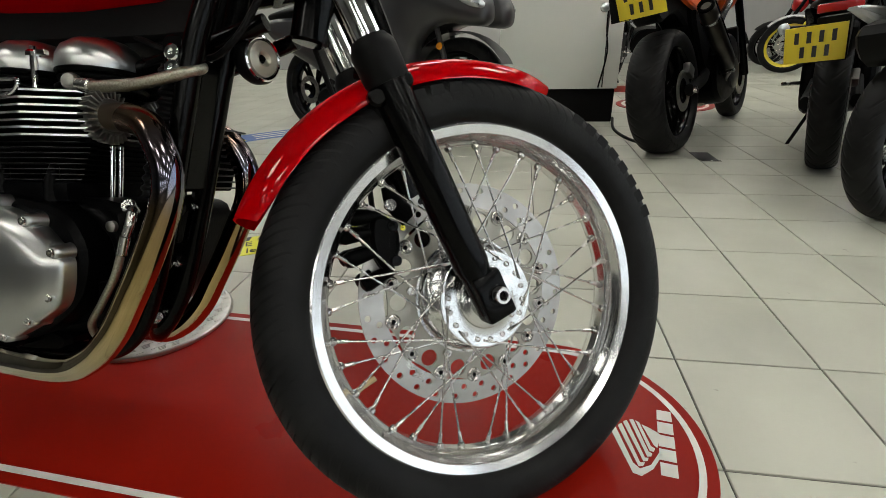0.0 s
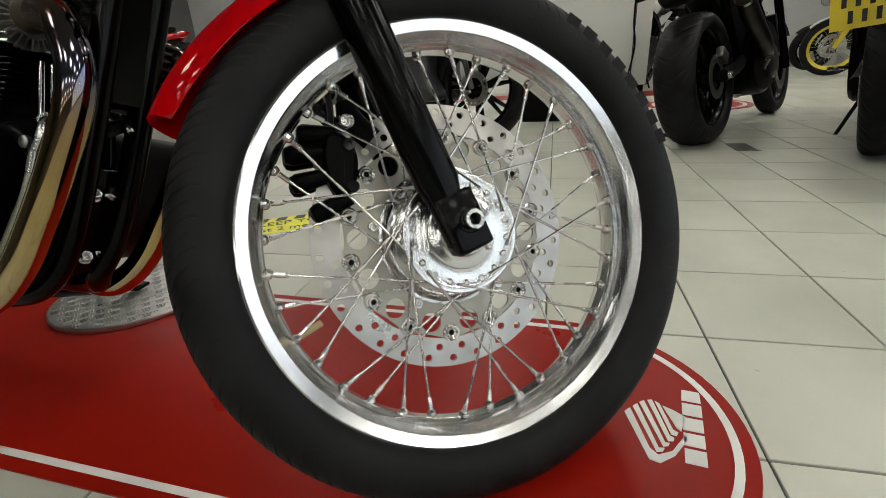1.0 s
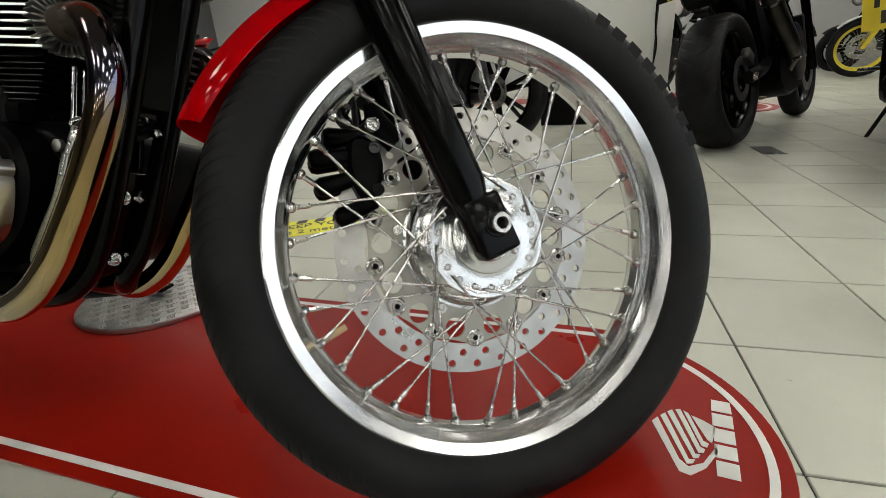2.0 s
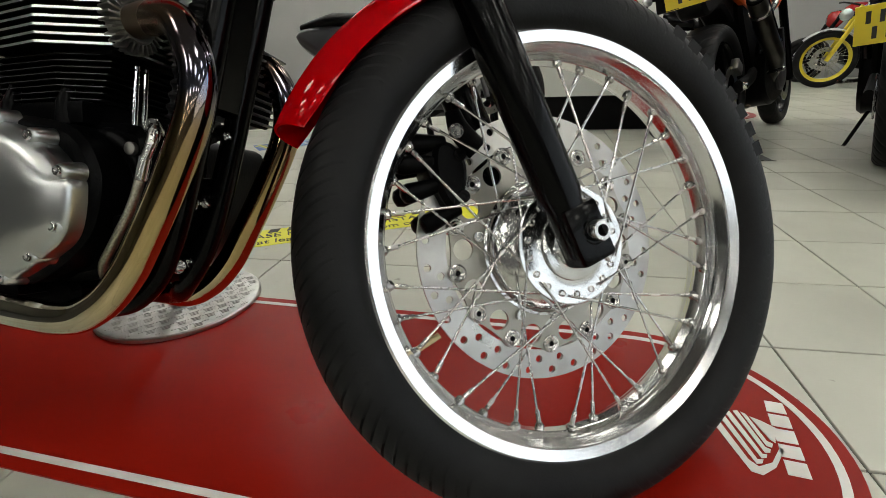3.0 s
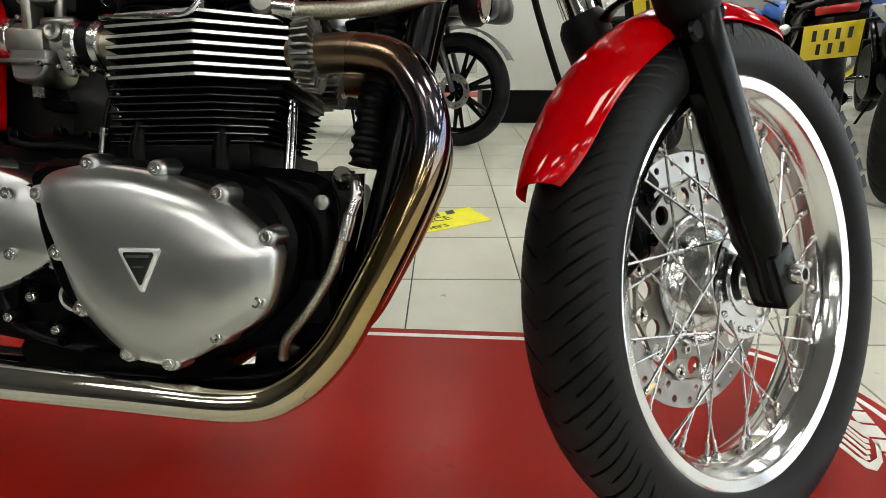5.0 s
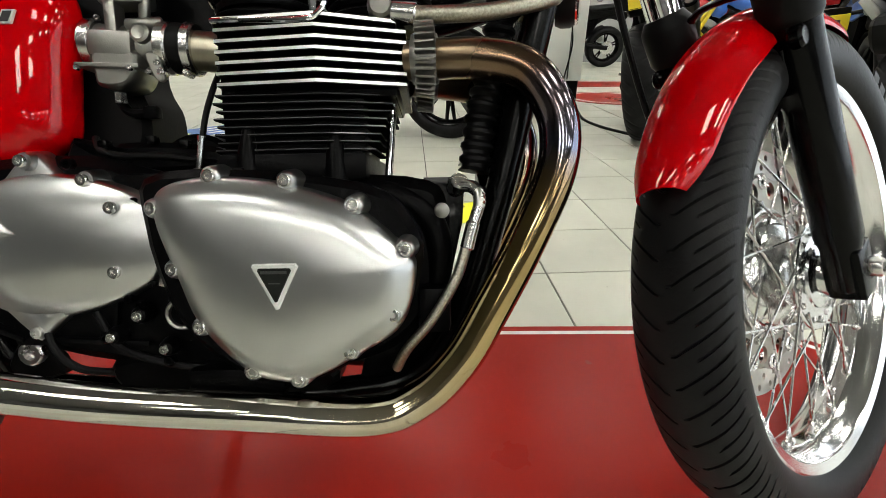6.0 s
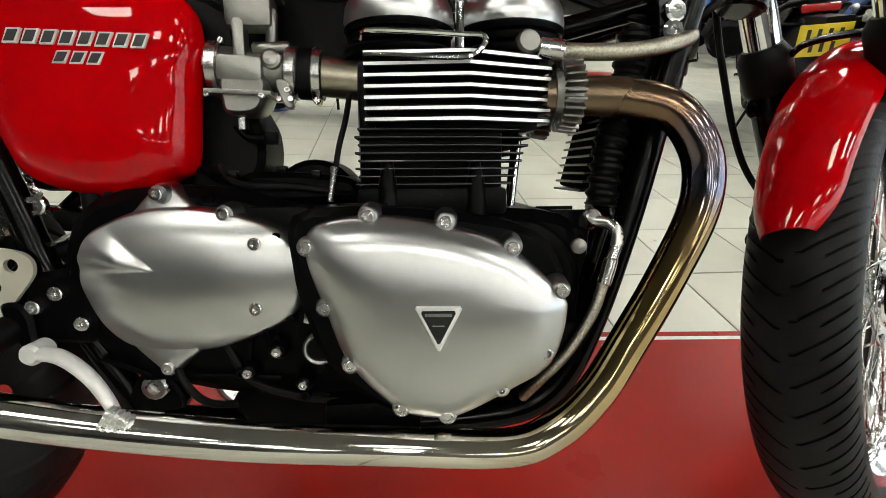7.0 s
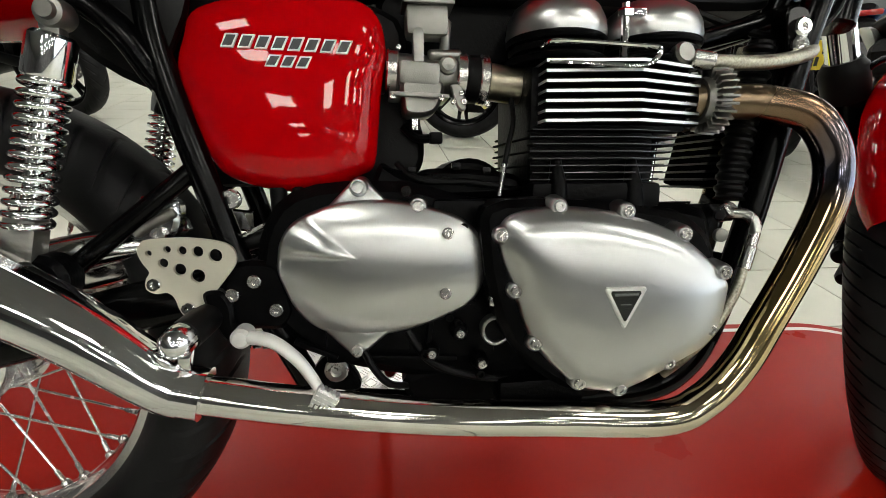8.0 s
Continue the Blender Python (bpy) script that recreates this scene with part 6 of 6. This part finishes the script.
    part("fuel_tank", Shape().add(grid_mesh(tank, caps=True)), body, b, "painted fuel tank", smooth=60)
    seat = [[(x, wd * math.cos(a), zc + hh * math.sin(a)) for a in np.linspace(0, 2 * np.pi, 18, endpoint=False)] for x, wd, zc, hh in ((-0.20, 0.05, tail_z + 0.13, 0.02), (-0.05, 0.12, tail_z + 0.11, 0.045), (0.30, 0.14, tail_z + 0.07, 0.05), (0.55, 0.10, tail_z + 0.06, 0.05))]
    part("seat", Shape().add(grid_mesh(seat, caps=True)), BLACK_PLASTIC, b, "black seat", smooth=60)
    for s in (-1, 1):
        part("tail_panel", Shape().add(slab(rounded([(-0.24, tail_z + 0.10), (0.10, tail_z + 0.08), (0.42, tail_z + 0.03), (0.44, tail_z - 0.08), (0.20, tail_z - 0.05), (-0.05, tail_z + 0.02)], 4), s * 0.085, s * 0.125, 0.008)), body, b, "painted tail panel")
    part("inner_guard", Shape().add(slab(rounded([(-0.26, tail_z + 0.03), (-0.20, tail_z - 0.10), (0.05, tail_z - 0.06), (0.36, 0.58), (0.42, tail_z), (0.1, tail_z + 0.06)], 4), -0.07, 0.07, 0.015)), BLACK_PLASTIC, b)
    hug = [[((R + 0.022) * math.cos(radians(a)), y, R + (R + 0.022 - abs(y) * 0.15) * math.sin(radians(a))) for y in np.linspace(-rear_w / 2, rear_w / 2, 9)] for a in np.linspace(25, 75, 10)]
    part("hugger", Shape().add(grid_mesh(hug, close_u=False)), fender, b, "rear wheel guard")
    if lamps:
        part("tail_lamp", Shape().add(box((-0.245, 0, tail_z + 0.09), (0.04, 0.16, 0.04), None, 0.012)), LAMP_RED, b, "red tail lamp")
        for s in (-1, 1):
            ind = part("indicator", Shape().add(lathe([(0.0001, 0.03), (0.014, 0.024), (0.024, 0.008), (0.024, -0.012), (0.012, -0.03), (0.0001, -0.032)], 16, (-0.27, s * 0.19, tail_z + 0.03), (-1, 0, 0))), GLASS_LENS, b, "clear indicator")
            part("stalk", Shape().add(rod((-0.24, s * 0.05, tail_z + 0.02), (-0.262, s * 0.175, tail_z + 0.03), 0.009, 8)), BLACK_PLASTIC, ind)
    if plate:
        plate_board(b, tail_plate_pose(*plate), *board)
        part("plate_arm", Shape().add(slab([(plate[0] + 0.005, plate[2] + 0.09), (plate[0] + 0.02, plate[2] - 0.07), (plate[0] + 0.035, plate[2] - 0.07), (-0.12, tail_z + 0.02), (-0.2, tail_z + 0.06)], -0.05, 0.05, 0.004)), BLACK_PLASTIC, b)
    if can:
        part("silencer", Shape().add(tube(can, [0.028, 0.044, 0.047, 0.043], 20, 5)), DARK_CAN, b, "dark metal silencer")
        part("heat_shield", Shape().add(tube([Vector(p) + Vector((0.02, -0.030, 0.010)) for p in can[1:]], [0.012, 0.020, 0.016], 10, 5)), BLACK_GLOSS, b)
        part("sleeve", Shape().add(tube([Vector(can[-2]).lerp(Vector(can[-1]), 0.55), Vector(can[-2]).lerp(Vector(can[-1]), 0.62)], 0.0485, 20)), STEEL, b)
        end = Vector(can[-1])
        d = (end - Vector(can[-2])).normalized()
        part("silencer_end", Shape().add(lathe([(0.043, -0.005), (0.041, 0.012), (0.030, 0.016), (0.024, 0.006), (0.022, -0.03), (0.0001, -0.03)], 20, end, d)), BLACK_MATT, b)
        part("collector", Shape().add(tube([(0.75, -0.02, 0.24), (0.55, -0.04, 0.22), tuple(can[0])], 0.030, 14, 5)), STUB_ALLOY, b, "stained steel exhaust collector")
    fork_pair(b, base, front_R, 0.95, 0.095, 0.026, BLACK_GLOSS if not wire else GOLD_RIM)
    fr = [[(base + (front_R + 0.025) * math.cos(radians(a)), y, front_R + (front_R + 0.025 - 1.2 * y * y) * math.sin(radians(a))) for y in np.linspace(-0.07, 0.07, 7)] for a in np.linspace(40, 150, 14)]
    part("front_mudguard", Shape().add(grid_mesh(fr, close_u=False)), body2, b, "front mudguard")
    part("handlebar", Shape().add(tube([(1.02, 0.36, 1.04), (1.05, 0.16, 1.06), (1.05, -0.16, 1.06), (1.02, -0.36, 1.04)], 0.012, 10, 5)), BLACK_GLOSS, b)
    hl = [[(x, wd * math.cos(a), 0.86 + hh * math.sin(a)) for a in np.linspace(0, 2 * np.pi, 18, endpoint=False)] for x, wd, hh in ((1.08, 0.06, 0.06), (1.14, 0.11, 0.12), (1.24, 0.10, 0.10), (1.27, 0.05, 0.06))]
    part("headlamp_cowl", Shape().add(grid_mesh(hl, caps=True)), body, b, smooth=60)
    side_stand(b, 0.55, lean)
    return b


parked_bike("parked_motorcycle", "orange naked motorcycle seen from behind, stubby exhaust", (0.22, 1.74), 57, 11, ORANGE, 0.335, 0.20, 1.45, plate=(-0.55, -0.10, 0.790), board=(0.215, 0.150), can=[(0.66, -0.14, 0.34), (0.50, -0.20, 0.44), (0.22, -0.21, 0.60), (0.02, -0.215, 0.74)], tail_z=0.80)
parked_bike("parked_motorcycle", "black motorcycle with a yellow rear plate on its stand", (0.90, 1.44), 60, 8, BLACK_GLOSS, 0.325, 0.130, 1.43, plate=(-0.64, 0.05, 0.625), board=(0.190, 0.138), tail_z=0.66)
parked_bike("parked_motorcycle", "black and white motorcycle with drilled rear disc", (0.78, 0.71), 30, 9, WHITE_BODY, 0.300, 0.11, 1.36, tail_z=0.66, lamps=False, fender=BLACK_PLASTIC)
parked_bike("parked_motorcycle", "blue and white adventure motorcycle with yellow wire wheels", (4.28, 5.86), 163, 8, BLUE, 0.33, 0.15, 1.50, GOLD_RIM, wire=True, front_R=0.345, front_w=0.095, body2=WHITE_BODY, tail_z=0.88)
parked_bike("parked_motorcycle", "red sports motorcycle parked in the next row", (-3.38, 2.28), 155, 9, RED_PAINT, 0.315, 0.13, 1.40, tail_z=0.66, fender=RED_PAINT)
parked_bike("parked_motorcycle", "white sports motorcycle behind the pillar", (0.55, 5.9), 250, 8, WHITE_BODY, 0.315, 0.17, 1.40, body2=WHITE_BODY)
parked_bike("parked_motorcycle", "blue motorcycle in the far row", (2.05, 2.15), 60, 9, BLUE, 0.315, 0.18, 1.42, tail_z=0.78)
parked_bike("parked_motorcycle", "black motorcycle with white cowl side-on before the wall", (1.95, 7.20), 180, 8, BLACK_GLOSS, 0.315, 0.17, 1.42, body2=WHITE_BODY, tail_z=0.80, wire=False)
parked_bike("parked_motorcycle", "dark red motorcycle side-on before the wall", (4.55, 7.45), 178, 8, LAMP_RED, 0.315, 0.17, 1.42, tail_z=0.78)
parked_bike("parked_motorcycle", "red and white motorcycle in the far row", (2.75, 1.45), 55, 9, WHITE_BODY, 0.315, 0.18, 1.42, tail_z=0.76, body2=RED_PAINT)

# black scooter beyond the front wheel
sc = thing("scooter", upright((-2.20, 2.40), -25, 4), "dark grey scooter with cast wheels and clear headlamp", "scooter")
road_wheel("front_wheel", sc, (1.30, 0, 0.325), 0.325, 0.105, BLACK_GLOSS, 7, disc_r=0.10)
road_wheel("rear_wheel", sc, (0, 0, 0.30), 0.30, 0.12, BLACK_GLOSS, 7, disc_r=0.10)
fork_pair(sc, 1.30, 0.325, 0.70, 0.075, 0.016, GREY_PLASTIC, 0.35)
fg = [[(1.30 + 0.37 * math.cos(radians(a)), y, 0.325 + (0.36 - 2.0 * y * y) * math.sin(radians(a))) for y in np.linspace(-0.07, 0.07, 9)] for a in np.linspace(30, 160, 16)]
part("front_mudguard", Shape().add(grid_mesh(fg, close_u=False)), GREY_PLASTIC, sc, "grey front mudguard")
for s in (-1, 1):
    part("leg_shield", Shape().add(slab(rounded([(0.60, 0.28), (0.58, 0.66), (0.80, 1.00), (1.20, 1.04), (1.50, 0.88), (1.56, 0.76), (1.50, 0.70), (1.24, 0.72), (1.08, 0.62), (1.04, 0.42), (1.10, 0.26)], 5), s * 0.05, s * 0.20, 0.03)), GREY_PLASTIC, sc, "dark grey moulded leg shield", smooth=60)
    part("floor_panel", Shape().add(slab(rounded([(0.95, 0.20), (0.25, 0.20), (0.20, 0.30), (0.40, 0.36), (0.95, 0.34)], 4), s * 0.02, s * 0.17, 0.02)), BLACK_PLASTIC, sc)
    part("rear_panel", Shape().add(slab(rounded([(0.45, 0.36), (0.10, 0.48), (-0.30, 0.66), (-0.28, 0.78), (0.30, 0.76), (0.52, 0.62)], 5), s * 0.02, s * 0.16, 0.03)), GREY_PLASTIC, sc, smooth=60)
    part("headlamp", Shape().add(slab(rounded([(1.36, 0.96), (1.54, 0.82), (1.52, 0.78), (1.40, 0.82), (1.28, 0.92)], 5), s * 0.06, s * 0.215, 0.02)), GLASS_LENS, sc, "clear faceted headlamp", smooth=60)
    part("reflector", Shape().add(lathe([(0.0001, 0.012), (0.018, 0.010), (0.022, 0.0)], 18, (1.20, s * 0.092, 0.60), (0, s, 0))), AMBER, sc, "round amber reflector")
part("seat", Shape().add(tube([(-0.35, 0, 0.80), (0.0, 0, 0.82), (0.45, 0, 0.80)], [0.10, 0.16, 0.12], 18, 5, flat=0.4)), BLACK_PLASTIC, sc, "black seat", smooth=60)
part("steering_column", Shape().add(tube([(1.08, 0, 0.6), (0.98, 0, 1.06)], 0.05, 12)), BLACK_PLASTIC, sc)
side_stand(sc, 0.45, 4)
# red oval mat in the far row
oval = thing("far_mat", pose(0.66, 3.55, FLOOR_Z), "small round red floor mat with white line", "mat")
part("sheet", Shape().add(flat_plate(circle2(0, 0, 0.42, 48), 0.0, 0.004)), MAT_RED, oval, smooth=0)
part("border_line", Shape().add(grid_mesh([[(*p, 0.0045) for p in circle2(0, 0, 0.37, 48)], [(*p, 0.0052) for p in circle2(0, 0, 0.37, 48)], [(*p, 0.0052) for p in circle2(0, 0, 0.34, 48)], [(*p, 0.0045) for p in circle2(0, 0, 0.34, 48)]])), PRINT_WHITE, oval, smooth=0)
runner = thing("floor_runner", pose(-0.2, 4.7, FLOOR_Z), "long red floor runner behind the pillar", "mat")
part("sheet", Shape().add(box((0, 0, 0.002), (3.2, 0.5, 0.004))), MAT_RED, runner, smooth=0)
# black flex on the floor from the pillar
flex = thing("floor_cable", None, "black power cable lying on the floor by the pillar", "cable")
part("cable", Shape().add(tube([(0.06, 2.66, 0.03), (0.03, 2.4, 0.0), (0.06, 2.1, 0.0), (0.16, 1.85, 0.0)], 0.010, 8, 8)), BLACK_PLASTIC, flex)


# ---- floor tiles, each a piece of its own near the motorcycle ----
STEP = 0.3074
g = 0.0022
tile_bm = Shape()
h = STEP / 2 - g
tile_bm.add(grid_mesh([[(-h, -h, 0), (h, -h, 0), (h, h, 0), (-h, h, 0)], [(-h, -h, 0.0035), (h, -h, 0.0035), (h, h, 0.0035), (-h, h, 0.0035)],
                       [(-h + 0.0012, -h + 0.0012, 0.0045), (h - 0.0012, -h + 0.0012, 0.0045), (h - 0.0012, h - 0.0012, 0.0045), (-h + 0.0012, h - 0.0012, 0.0045)]], caps=True))
first = part("tile", tile_bm, TILE, floor, smooth=0)
rest = Shape()
near = 0
for i in range(-26, 18):
    for j in range(-39, 28):
        x, y = (i + 0.5) * STEP + 0.0484, (j + 0.5) * STEP + 0.0552
        if not (rx0 + 0.1 < x < rx1 - 0.1 and ry0 + 0.1 < y < ry1 - 0.1):
            continue
        rnd = random.Random(i * 97 + j)
        m = pose(x, y, FLOOR_Z - 0.0045 + rnd.uniform(-0.0003, 0.0003), rnd.uniform(-0.06, 0.06), rnd.uniform(-0.06, 0.06), 0)
        if -7 <= i <= 6 and -4 <= j <= 15:
            ob = first if near == 0 else new("tile", first.data)
            ob.parent = floor
            ob.matrix_local = m
            near += 1
        else:
            rest.add((tile_bm.v, tile_bm.f), m=m)
tagged(part("far_tiling", rest, TILE, floor, "more of the same pale floor tiles", smooth=0), kind="stuff")
